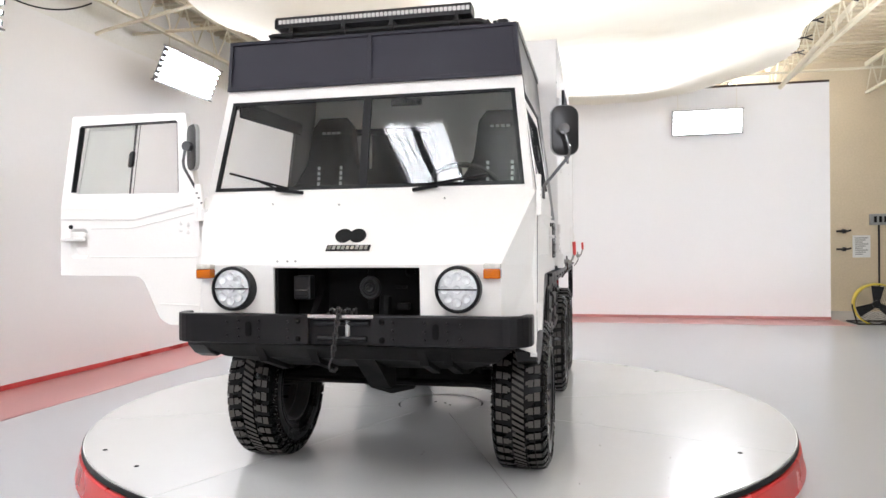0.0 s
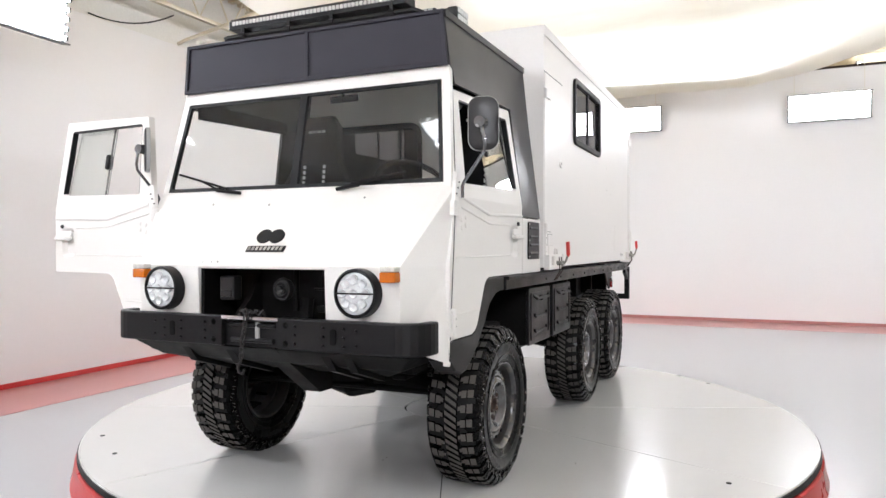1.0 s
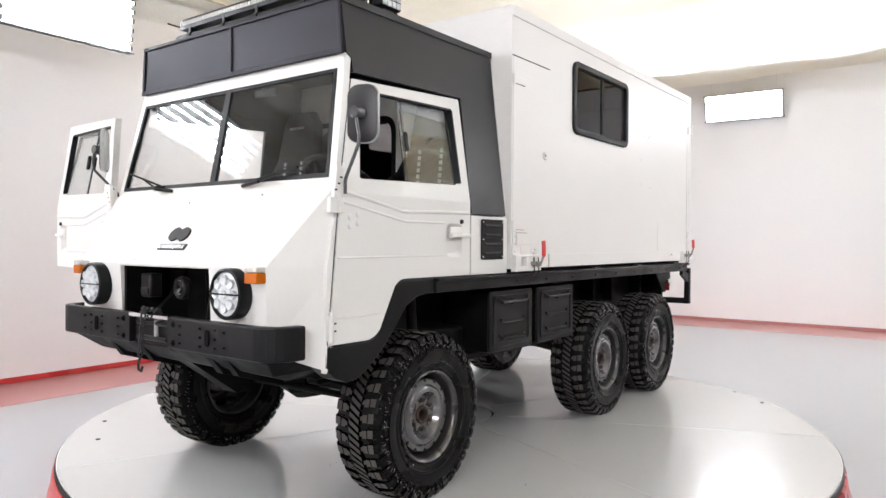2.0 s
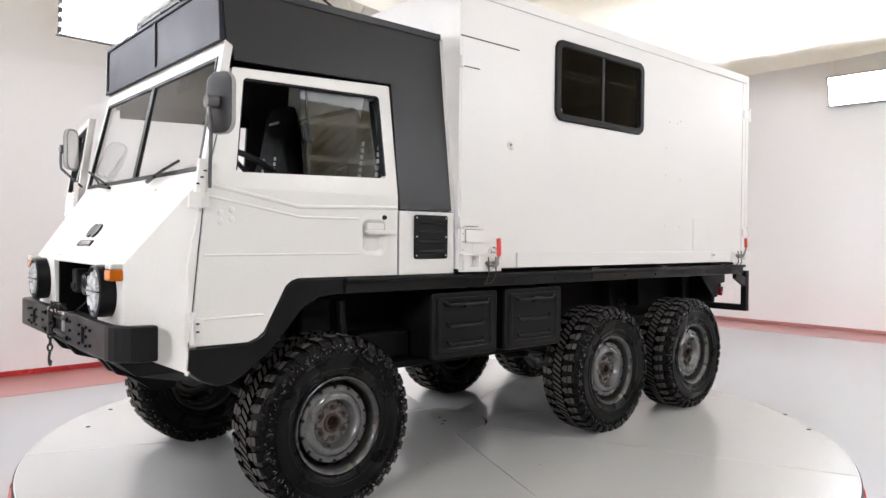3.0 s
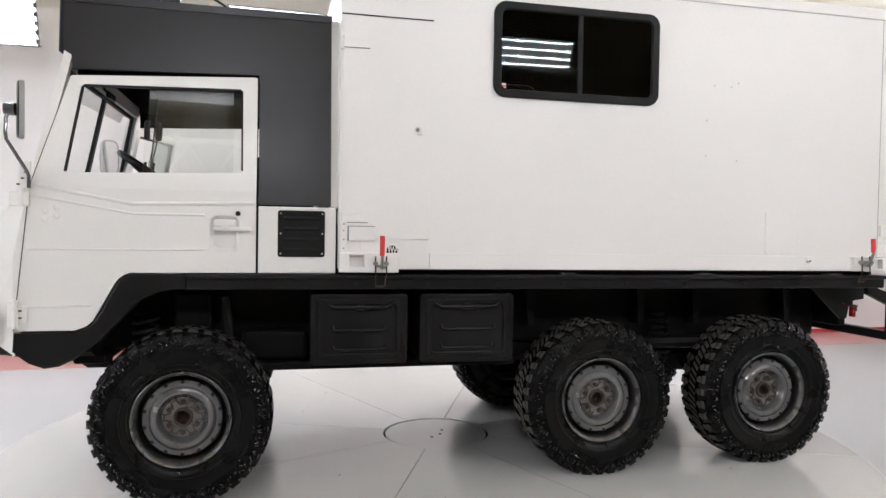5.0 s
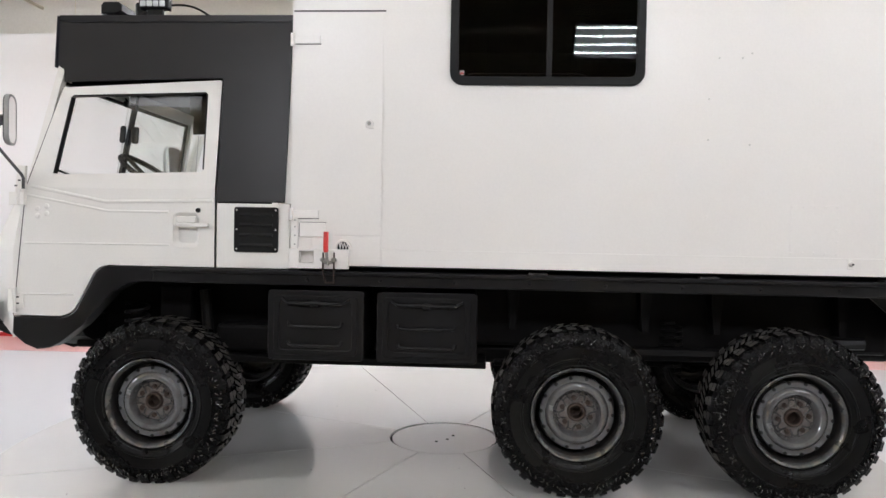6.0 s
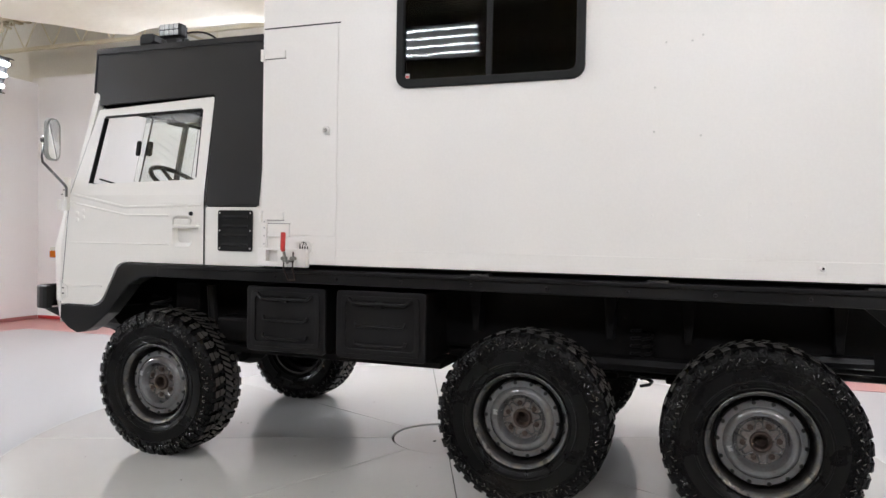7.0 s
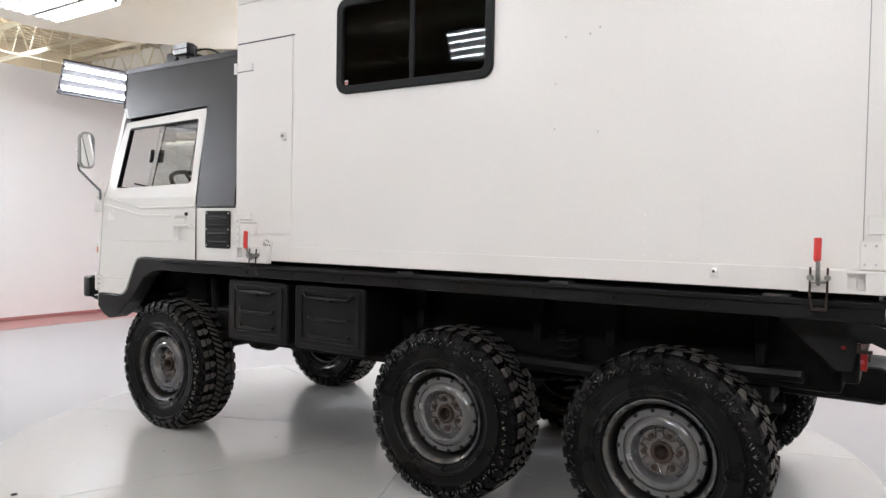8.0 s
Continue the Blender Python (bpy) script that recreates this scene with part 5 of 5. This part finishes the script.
rod(bm, [(0.60 - 0.05 * math.sin(k * 0.26), -0.05 + 0.026 * k, 2.275 + 0.055 * math.sin(math.pi * (k + 1.2) / 11) - 0.0055 * k) for k in range(13)], 0.006, 6)
box(bm, (0.50, -0.36, 2.2), (0.69, 0.02, 2.225), 0.004)
part("lamp_cable", bm, M_BLACK, truck, "black lamp cable")

# the cab's nearside is built a little narrower than its offside
WHOLE = {"wheel", "axle", "frame_tunnel", "belly_plate", "transfer_case", "bed_floor", "rear_crossmember", "side_tank", "front_beam", "tow_hitch", "side_skirt", "gap_rubber", "shock_tower", "hanger_bracket", "coil_spring", "damper", "suspension", "bed_rail", "rail_bolt", "tool_box", "side_mirror", "rear_gusset", "rear_bumper", "tail_lamp", "track_rod", "wheel_arch"}
for ob in truck.children:
    if ob.name.split(".")[0] not in WHOLE:
        for sub in (ob, *ob.children_recursive):
            for v in sub.data.vertices:
                v.co.x = v.co.x * 0.977 + 0.030

# ---- camper box ----
BY0, BY1, BZ0, BZ1, BX = 0.672, 3.70, 1.030, 2.445, 0.880
wy0, wy1, wz0, wz1 = 1.405, 2.245, 1.866, 2.296
bm = bmesh.new()
box(bm, (-BX + 0.03, BY0 + 0.03, BZ0), (BX - 0.03, BY1 - 0.03, BZ0 + 0.02))
camper = part("camper_box", bm, M_BOX, truck, "white painted sheet-metal camper box")
for s in (-1, 1):
    bm = bmesh.new()
    prism(bm, [(BY0, BZ0), (BY1, BZ0), (BY1, BZ1), (BY0, BZ1)], lambda u, v: (s * BX, u, v), (-s * 0.03, 0, 0), holes=[rounded(wy0, wz0, wy1, wz1, 0.05)])
    part("side_wall", bm, M_BOX, camper)
for y in (BY0, BY1 - 0.03):
    bm = bmesh.new()
    prism(bm, [(-BX + 0.03, BZ0), (BX - 0.03, BZ0), (BX - 0.03, BZ1), (-BX + 0.03, BZ1)], lambda u, v: (u, y, v), (0, 0.03, 0), holes=[PASS] if y == BY0 else [])
    part("end_wall", bm, M_BOX, camper)
    # black sheets added inside so the camper looks dark through the glass
    bm = bmesh.new()
    prism(bm, [(-BX + 0.04, BZ0), (BX - 0.04, BZ0), (BX - 0.04, BZ1), (-BX + 0.04, BZ1)], lambda u, v: (u, y + (0.033 if y == BY0 else -0.008), v), (0, 0.005, 0), holes=[PASS] if y == BY0 else [])
    part("end_lining", bm, M_SEAT, camper)
for s in (-1, 1):
    bm = bmesh.new()
    prism(bm, [(BY0 + 0.04, BZ0), (BY1 - 0.04, BZ0), (BY1 - 0.04, BZ1), (BY0 + 0.04, BZ1)], lambda u, v: (s * (BX - 0.033), u, v), (-s * 0.005, 0, 0), holes=[rounded(wy0, wz0, wy1, wz1, 0.05)])
    part("side_lining", bm, M_SEAT, camper)
bm = bmesh.new()
box(bm, (-BX, BY0, BZ1 - 0.001), (BX, BY1, BZ1 + 0.012), 0.004)
part("roof", bm, M_BOX, camper)
# the same added darkening for floor and roof
bm = bmesh.new()
box(bm, (-BX + 0.04, BY0 + 0.05, BZ0 + 0.03), (BX - 0.04, BY1 - 0.05, BZ0 + 0.04))
box(bm, (-BX + 0.035, BY0 + 0.035, BZ1 - 0.012), (BX - 0.035, BY1 - 0.035, BZ1 - 0.006))
part("roof_lining", bm, M_SEAT, camper)


def side_strip(b, s, y0, y1, z0, z1, off, bevel=0.002):
    prism(b, [(y0, z0), (y1, z0), (y1, z1), (y0, z1)], lambda u, v: (s * (BX + 0.0005), u, v), (s * off, 0, 0), bevel=bevel)


for s in (-1, 1):
    bm = bmesh.new()
    side_strip(bm, s, 1.095, BY1 - 0.10, BZ0, BZ0 + 0.078, 0.007)
    side_strip(bm, s, BY0, BY1, BZ1 - 0.045, BZ1 + 0.012, 0.005)
    side_strip(bm, s, BY1 - 0.04, BY1, BZ0 + 0.09, BZ1 - 0.045, 0.004)
    part("edge_trim", bm, M_BOX, camper)
    # narrow front locker door with seams, hinges and lock
    bm = bmesh.new()
    side_strip(bm, s, BY0 + 0.012, 1.090, 1.170, 2.182, 0.004, 0.001)
    side_strip(bm, s, BY0 + 0.10, 1.090, BZ0 + 0.008, 1.164, 0.003, 0.001)
    locker = part("locker_door", bm, M_BOX, camper, "narrow white locker door")
    bm = bmesh.new()
    side_strip(bm, s, BY0 + 0.006, 1.10, 2.184, 2.190, 0.002, 0)
    part("door_seam", bm, M_FAIRING, camper)
    for z in (2.055, 1.262):
        bm = bmesh.new()
        rod(bm, [(s * (BX + 0.012), BY0 + 0.004, z - 0.028), (s * (BX + 0.012), BY0 + 0.004, z + 0.028)], 0.011, 8)
        side_strip(bm, s, BY0 + 0.004, BY0 + 0.13, z - 0.018, z + 0.018, 0.012)
        hinge_ob = part("locker_hinge", bm, M_BOX, camper)
        # thin dark line paints the shadow under the hinge leaf
        bm = bmesh.new()
        side_strip(bm, s, BY0 + 0.006, BY0 + 0.132, z - 0.0205, z - 0.016, 0.0065, 0)
        part("hinge_gap", bm, M_FAIRING, hinge_ob)
    bm = bmesh.new()
    side_strip(bm, s, BY0 + 0.045, BY0 + 0.165, 1.160, 1.225, 0.014, 0.003)
    side_strip(bm, s, BY0 + 0.008, BY0 + 0.037, 1.07, 1.25, 0.0105, 0.002)
    plate = part("latch_plate", bm, M_BOX, camper)
    # thin dark lines paint the shadow along the plate's top and front edges
    bm = bmesh.new()
    side_strip(bm, s, BY0 + 0.044, BY0 + 0.166, 1.2235, 1.2275, 0.007, 0)
    side_strip(bm, s, BY0 + 0.0415, BY0 + 0.0465, 1.160, 1.225, 0.007, 0)
    part("plate_gap", bm, M_FAIRING, plate)
    for z in (1.085, 1.125, 1.165, 1.205, 1.235):
        bm = bmesh.new()
        lathe(bm, [(0.0125, 0.0001), (0.012, 0.0035), (0.010, 0.0045)], 6, pose(s * (BX + 0.0005), BY0 + 0.0235, z) @ Matrix.Diagonal((s, 1, 1, 1)))
        part("plate_bolt", bm, M_GREYRIM, plate)
    bm = bmesh.new()
    lathe(bm, [(0.010, 0.0001), (0.006, 0.008), (0.012, 0.013), (0.010, 0.019), (0.0, 0.021)], 20, pose(s * (BX + 0.003), 1.030, 1.677) @ Matrix.Diagonal((s, 1, 1, 1)))
    lock = part("lock", bm, M_BOX, camper, "small painted cam lock", smooth=True)
    bm = bmesh.new()
    lathe(bm, [(0.0125, 0.0001), (0.0125, 0.007), (0.008, 0.0085)], 14, pose(s * (BX + 0.003), 1.030, 1.677) @ Matrix.Diagonal((s, 1, 1, 1)))
    part("keyhole", bm, M_ZINC, lock, "dull steel key barrel")
    bm = bmesh.new()
    box(bm, (-0.002, -0.012, -0.004), (0.009, 0.012, 0.002), 0, pose(s * (BX + 0.003), 1.040, 1.657) @ Matrix.Diagonal((s, 1, 1, 1)))
    part("lock_tab", bm, M_DULL, lock)
    bm = bmesh.new()
    lathe(bm, [(0.0, 0.040), (0.008, 0.038), (0.008, 0.030), (0.001, 0.030)], 28, pose(s * (BX + 0.003), 0.918, 1.110) @ Matrix.Diagonal((s, 1, 1, 1)))
    for k in range(6):
        for q in (-1, 1):
            rod(bm, [(s * (BX + 0.007), 0.918 - 0.028 + 0.011 * k, 1.110 - q * 0.026), (s * (BX + 0.007), 0.918 - 0.045 + 0.016 * k + 0.02, 1.110 + q * 0.026)], 0.0022, 4)
    vent = part("round_vent", bm, M_BOX, camper, "round meshed vent")
    bm = bmesh.new()
    lathe(bm, [(0.001, 0.0001), (0.001, 0.031)], 24, pose(s * (BX + 0.003), 0.918, 1.110) @ Matrix.Diagonal((s, 1, 1, 1)))
    part("vent_dark", bm, M_GAP, camper)
    # riveted repair patch
    bm = bmesh.new()
    side_strip(bm, s, 2.902, 3.113, 1.119, 1.339, 0.0024, 0.0006)
    part("repair_patch", bm, M_BOX, camper)
    bm = bmesh.new()
    spots = [(2.911 + 0.048 * k, z) for k in range(5) for z in (1.128, 1.330)] + [(y, 1.128 + 0.0505 * k) for k in range(1, 4) for y in (2.911, 3.103)]
    spots += [(2.58, 1.98), (2.68, 1.98), (2.72, 2.0), (2.54, 1.62), (2.72, 1.60), (2.54, 1.80), (2.54, 1.28), (2.72, 1.28), (2.55, 1.075), (2.70, 1.072), (1.9, 1.05), (2.2, 1.05), (2.6, 1.05), (3.3, 1.05)]
    for y, z in spots:
        bm = bmesh.new()
        lathe(bm, [(0.004, 0.0001), (0.003, 0.004), (0, 0.005)], 6, pose(s * (BX + 0.002), y, z) @ Matrix.Diagonal((s, 1, 1, 1)))
        part("rivet", bm, M_BOX if z < 1.34 else M_DULL, camper)
    bm = bmesh.new()
    lathe(bm, [(0.018, 0.0001), (0.017, 0.008), (0.008, 0.010), (0.0, 0.013)], 12, pose(s * (BX + 0.007), 3.165, 1.082) @ Matrix.Diagonal((s, 1, 1, 1)))
    side_strip(bm, s, 3.148, 3.182, 1.059, 1.105, 0.009)
    eye_plate = part("tie_down", bm, M_BOX, camper, "steel tie-down eye")
    # black dot paints the shade in the eye's hole
    bm = bmesh.new()
    lathe(bm, [(0.0205, 0.0001), (0.0205, 0.0042), (0.016, 0.005)], 10, pose(s * (BX + 0.007), 3.165, 1.082) @ Matrix.Diagonal((s, 1, 1, 1)))
    part("eye_hole", bm, M_GAP, eye_plate)
    # sliding window
    bm = bmesh.new()
    prism(bm, rounded(wy0 - 0.012, wz0 - 0.012, wy1 + 0.012, wz1 + 0.012, 0.058, 6), lambda u, v: (s * (BX - 0.01), u, v), (s * 0.028, 0, 0), holes=[rounded(wy0 + 0.026, wz0 + 0.026, wy1 - 0.026, wz1 - 0.026, 0.032, 6)], bevel=0.005)
    prism(bm, [(1.823, wz0 + 0.02), (1.848, wz0 + 0.02), (1.848, wz1 - 0.02), (1.823, wz1 - 0.02)], lambda u, v: (s * (BX - 0.008), u, v), (s * 0.016, 0, 0), bevel=0.003)
    win = part("camper_window", bm, M_SEAL, camper, "black-framed sliding window with dark glass")
    for y0, y1, d in ((wy0 + 0.02, 1.832, 0.000), (1.838, wy1 - 0.02, -0.002)):
        bm = bmesh.new()
        prism(bm, [(y0, wz0 + 0.02), (y1, wz0 + 0.02), (y1, wz1 - 0.02), (y0, wz1 - 0.02)], lambda u, v: (s * (BX + d), u, v), (-s * 0.004, 0, 0))
        part("pane", bm, M_TINT, win)
    bm = bmesh.new()
    side_strip(bm, s, wy0 + 0.032, wy0 + 0.052, wz0 + 0.034, wz0 + 0.055, 0.0012, 0)
    tag = part("sticker", bm, M_DULL, win, "tiny red and white sticker")
    bm = bmesh.new()
    side_strip(bm, s, wy0 + 0.034, wy0 + 0.050, wz0 + 0.037, wz0 + 0.046, 0.0018, 0)
    part("sticker_mark", bm, M_HANDLE, tag)
    # corner castings and toggle clamps
    for y0, y1, yc, hole_y, wide, foot in ((BY0 + 0.002, BY0 + 0.275, BY0 + 0.19, BY0 + 0.05, 0.065, -0.014), (BY1 - 0.265, BY1 - 0.002, BY1 - 0.225, BY1 - 0.127, 0.05, 0.0)):
        bm = bmesh.new()
        prism(bm, [(y0, BZ0 + foot), (y1, BZ0 + foot), (y1, BZ0 + 0.075), (y0, BZ0 + 0.075)], lambda u, v: (s * BX, u, v), (s * 0.035, 0, 0), holes=[[(hole_y, BZ0 + 0.012), (hole_y + wide, BZ0 + 0.012), (hole_y + wide, BZ0 + 0.064), (hole_y, BZ0 + 0.064)]], bevel=0.003)
        part("corner_bracket", bm, M_BOX, camper)
        bm = bmesh.new()
        up = -0.003 if yc < 2 else 0.020
        lift = 0.006 if yc < 2 else 0.026
        yc += 0.0 if yc < 2 else 0.02
        low = 1.103 if yc < 2 else 1.118
        rod(bm, [(s * (BX + 0.095), yc - 0.002, low + up), (s * (BX + 0.10), yc - 0.002, low + 0.005 + up), (s * (BX + 0.099), yc - 0.002, 1.150 + up), (s * (BX + 0.097), yc - 0.002, 1.183 + up), (s * (BX + 0.0965), yc - 0.002, 1.1855 + up)], 0.0115, 12)
        clamp = part("toggle_clamp", bm, M_HANDLE, truck, "steel toggle clamp with a red grip", smooth=True)
        bm = bmesh.new()
        rod(bm, [(s * (BX + 0.10), yc, 1.115 + up), (s * (BX + 0.085), yc, 1.06 + lift), (s * (BX + 0.06), yc, 1.03 + lift)], 0.007, 8)
        loop = bmesh.new()
        for q in (-0.025, 0.025):
            rod(loop, [(s * (BX + 0.05), yc + q, 1.085 + lift), (s * (BX + 0.055), yc + q, 1.00 + lift), (s * (BX + 0.02), yc + q * 0.8, 0.945 + lift)], 0.0036, 6)
            rod(bm, [(s * (BX + 0.035), yc + q, 1.052 + lift), (s * (BX + 0.068), yc + q, 1.052 + lift)], 0.010, 8)
        rod(loop, [(s * (BX + 0.02), yc - 0.021, 0.946 + lift), (s * (BX + 0.02), yc + 0.021, 0.946 + lift)], 0.0045, 6)
        box(bm, (min(s * (BX + 0.03), s * (BX + 0.075)), yc - 0.022, 1.034 + lift), (max(s * (BX + 0.03), s * (BX + 0.075)), yc + 0.022, 1.046 + lift), 0.004)
        part("linkage", bm, M_ZINC, clamp, "dull zinc plated linkage", smooth=True)
        part("draw_loop", loop, M_RUST, clamp, "rusty wire draw loop", smooth=True)
    # rear door hinges seen edge on
    for z in (2.16, 1.25):
        bm = bmesh.new()
        rod(bm, [(s * (BX + 0.005), BY1 + 0.006, z - 0.05), (s * (BX + 0.005), BY1 + 0.006, z + 0.05)], 0.014, 8)
        side_strip(bm, s, BY1 - 0.075, BY1 + 0.002, z - 0.03, z + 0.03, 0.009)
        part("rear_hinge", bm, M_BOX, camper)
    bm = bmesh.new()
    side_strip(bm, s, BY1 - 0.095, BY1 - 0.004, 1.108, 1.200, 0.013, 0.003)
    plate = part("corner_plate", bm, M_BOX, camper)
    for y in (BY1 - 0.080, BY1 - 0.050):
        for z in (1.124, 1.184):
            bm = bmesh.new()
            lathe(bm, [(0.0155, 0.0001), (0.015, 0.0035), (0.012, 0.0045)], 6, pose(s * (BX + 0.0005), y, z) @ Matrix.Diagonal((s, 1, 1, 1)))
            part("plate_bolt", bm, M_DULL, plate)
    bm = bmesh.new()
    side_strip(bm, s, BY1 - 0.0885, BY1 - 0.0855, BZ0 + 0.09, BZ1 - 0.046, 0.0012, 0)
    part("corner_seam", bm, M_GREYRIM, camper)
    bm = bmesh.new()
    side_strip(bm, s, BY0 + 0.01, BY1 - 0.01, BZ1 - 0.0475, BZ1 - 0.0455, 0.0012, 0)
    part("roof_seam", bm, M_GREYRIM, camper)
bm = bmesh.new()
prism(bm, [(3.70, 1.33), (3.745, 1.34), (3.745, 1.42), (3.71, 1.50), (3.70, 1.50)], lambda u, v: (0.78, u, v), (0.05, 0, 0), bevel=0.005)
part("rear_door_handle", bm, M_BLACK, camper, "black rear door handle")
bm = bmesh.new()
box(bm, (-0.80, 0.70, 0.985), (0.80, 3.66, 1.02))
frame_ob = part("sub_frame", bm, M_CHASSIS, truck)
# short lighter strips set in the dark gap under the box
for y in (1.765, 2.525, 3.32):
    for s in (-1, 1):
        bm = bmesh.new()
        box(bm, (s * 0.84 - 0.034, y, 1.002), (s * 0.84 + 0.034, y + 0.085, 1.013), 0.003)
        part("packing_strip", bm, M_LIP, frame_ob, "grey strip in the gap under the box")

# ---- beyond the open side of the back wall ----
fan = thing("drum_fan", "yellow rimmed industrial drum fan standing on the floor", "fan", at=(5.71, 9.3, FLOOR_Z))
fan.scale = (0.92, 0.92, 0.92)
bm = bmesh.new()
lathe(bm, [(-0.12, 0.36), (-0.12, 0.385), (0.12, 0.385), (0.12, 0.36), (-0.12, 0.36)], 40, pose(0, 0, 0.35, 0, 0, 80))
part("drum", bm, M_YELLOW, fan, smooth=True)
bm = bmesh.new()
lathe(bm, [(0.115, 0.358), (-0.115, 0.358)], 40, pose(0, 0, 0.35, 0, 0, 80))
part("drum_lining", bm, M_SEAT, fan, smooth=True)
for f in (-0.12, 0.12):
    bm = bmesh.new()
    for k in range(10):
        for q in range(36):
            a, b2 = q * math.pi / 18, (q + 1) * math.pi / 18
            r = 0.05 + k * 0.033
            rod(bm, [pose(0, 0, 0.35, 0, 0, 80) @ Vector((f, r * math.cos(a), r * math.sin(a))), pose(0, 0, 0.35, 0, 0, 80) @ Vector((f, r * math.cos(b2), r * math.sin(b2)))], 0.003, 4, cap=False)
    part("guard", bm, M_BLACK, fan)
bm = bmesh.new()
for k in range(3):
    prism(bm, [(0.05, -0.05), (0.32, -0.12), (0.34, 0.08), (0.06, 0.05)], lambda u, v: pose(0, 0, 0.35, 0, 0, 80) @ pose(0, 0, 0, 120 * k, 0, 0) @ Vector((0.25 * v, v, u)), (0.004, 0, 0))
lathe(bm, [(-0.08, 0.0001), (-0.08, 0.07), (0.06, 0.07), (0.06, 0.0001)], 16, pose(0, 0, 0.35, 0, 0, 80))
part("blades", bm, M_BLACK, fan)
bm = bmesh.new()
for s in (-1, 1):
    rod(bm, [(s * 0.40, -0.25, 0.02), (s * 0.40, 0, 0.30), (s * 0.40, 0, 0.35)], 0.014, 8)
    rod(bm, [(s * 0.40, -0.30, 0.015), (s * 0.40, 0.30, 0.015)], 0.014, 8)
rod(bm, [(-0.40, -0.3, 0.015), (0.40, -0.3, 0.015)], 0.014, 8)
rod(bm, [(-0.40, 0.3, 0.015), (0.40, 0.3, 0.015)], 0.014, 8)
part("stand", bm, M_BLACK, fan)

notice = thing("wall_notice", "white paper notice with grey lines taped to the tan wall", "notice", at=(6.25, 11.59, 1.107))
bm = bmesh.new()
box(bm, (-0.16, -0.004, -0.22), (0.16, 0.006, 0.22))
part("sheet", bm, M_PAPER, notice)
bm = bmesh.new()
for k in range(9):
    box(bm, (-0.12, -0.006, 0.16 - k * 0.04), (0.12 - 0.05 * (k % 3), -0.0045, 0.172 - k * 0.04))
part("text_bars", bm, M_FAIRING, notice)
panel = thing("switch_box", "black electrical switch box with a conduit on the tan wall", "switch box", at=(6.56, 11.56, 1.635))
bm = bmesh.new()
box(bm, (-0.17, -0.06, -0.11), (0.17, 0.04, 0.11), 0.008)
part("case", bm, M_GREYRIM, panel, "grey steel case")
for x in (-0.09, 0.0, 0.09):
    bm = bmesh.new()
    box(bm, (x - 0.025, -0.075, -0.06), (x + 0.025, -0.058, 0.06), 0.005)
    part("switch", bm, M_BLACK, panel)
bm = bmesh.new()
rod(bm, [(0.0, 0.02, -0.1), (0.0, 0.02, -1.7)], 0.018, 8)
part("conduit", bm, M_FAIRING, panel)
for z in (1.055, 1.41):
    lever = thing("wall_latch", "dark iron latch on the wall's edge", "latch", at=(5.93, 11.57, z))
    bm = bmesh.new()
    rod(bm, [(-0.14, 0.0, 0), (0.05, -0.02, 0.0), (0.12, -0.03, 0.02)], 0.02, 8)
    lathe(bm, [(-0.03, 0.04), (0.03, 0.04)], 12, pose(0, 0.0, 0), cap=True)
    part("lever", bm, M_FAIRING, lever)
brace = thing("roof_brace", "white painted steel pipe brace under the roof", "pipe")
bm = bmesh.new()
rod(bm, [(4.35, 9.9, 3.95), (4.7, 6.2, 4.62)], 0.04, 10)
part("pipe", bm, M_JOIST, brace)

brace = thing("roof_brace", "white painted steel pipe brace under the roof", "pipe")
bm = bmesh.new()
rod(bm, [(-3.16, -8.15, 3.98), (-3.20, -6.30, 3.96)], 0.04, 10)
rod(bm, [(-3.16, -8.15, 3.98), (-3.16, -8.20, 4.76)], 0.012, 6)
rod(bm, [(-3.20, -6.30, 3.96), (-3.20, -6.25, 4.76)], 0.012, 6)
part("pipe", bm, M_JOIST, brace)

for y in (3.3, -0.4, 6.9):
    brace = thing("roof_brace", "white painted steel pipe brace under the roof", "pipe")
    bm = bmesh.new()
    rod(bm, [(-4.50, y, 3.66), (-4.40, y + 0.02, 3.70), (-2.79, y + 0.35, 4.15)], 0.022, 8)
    part("pipe", bm, M_JOIST, brace)
cable = thing("power_cable", "dark power cable sagging along the top of the wall", "cable")
bm = bmesh.new()
rod(bm, [(-4.47, 2.0 + 0.1 * k, 3.64 + 0.28 * (k / 12) ** 2 + 0.06 * ((k - 4) / 8) ** 2) for k in range(13)], 0.009, 6)
part("cord", bm, M_SEAL, cable)

# grit dropped from the tyres onto the platform
rng = random.Random(7)
bm = bmesh.new()
for k in range(32):
    a, r = rng.uniform(0, 2 * math.pi), rng.uniform(0.3, 2.2)
    size = rng.uniform(0.0015, 0.004)
    t = bmesh.new()
    bmesh.ops.create_icosphere(t, subdivisions=1, radius=size)
    for v in t.verts:
        v.co *= rng.uniform(0.6, 1.3)
        v.co.z = v.co.z * 0.6 + size * 0.45
    merge(bm, t, Matrix.Translation((TC.x + r * math.cos(a), TC.y + r * math.sin(a), 0)))
grit = finish("grit", bm, M_RUST)
tagged(grit, "scattered dark crumbs of dirt on the platform", "grit", "", "stuff")
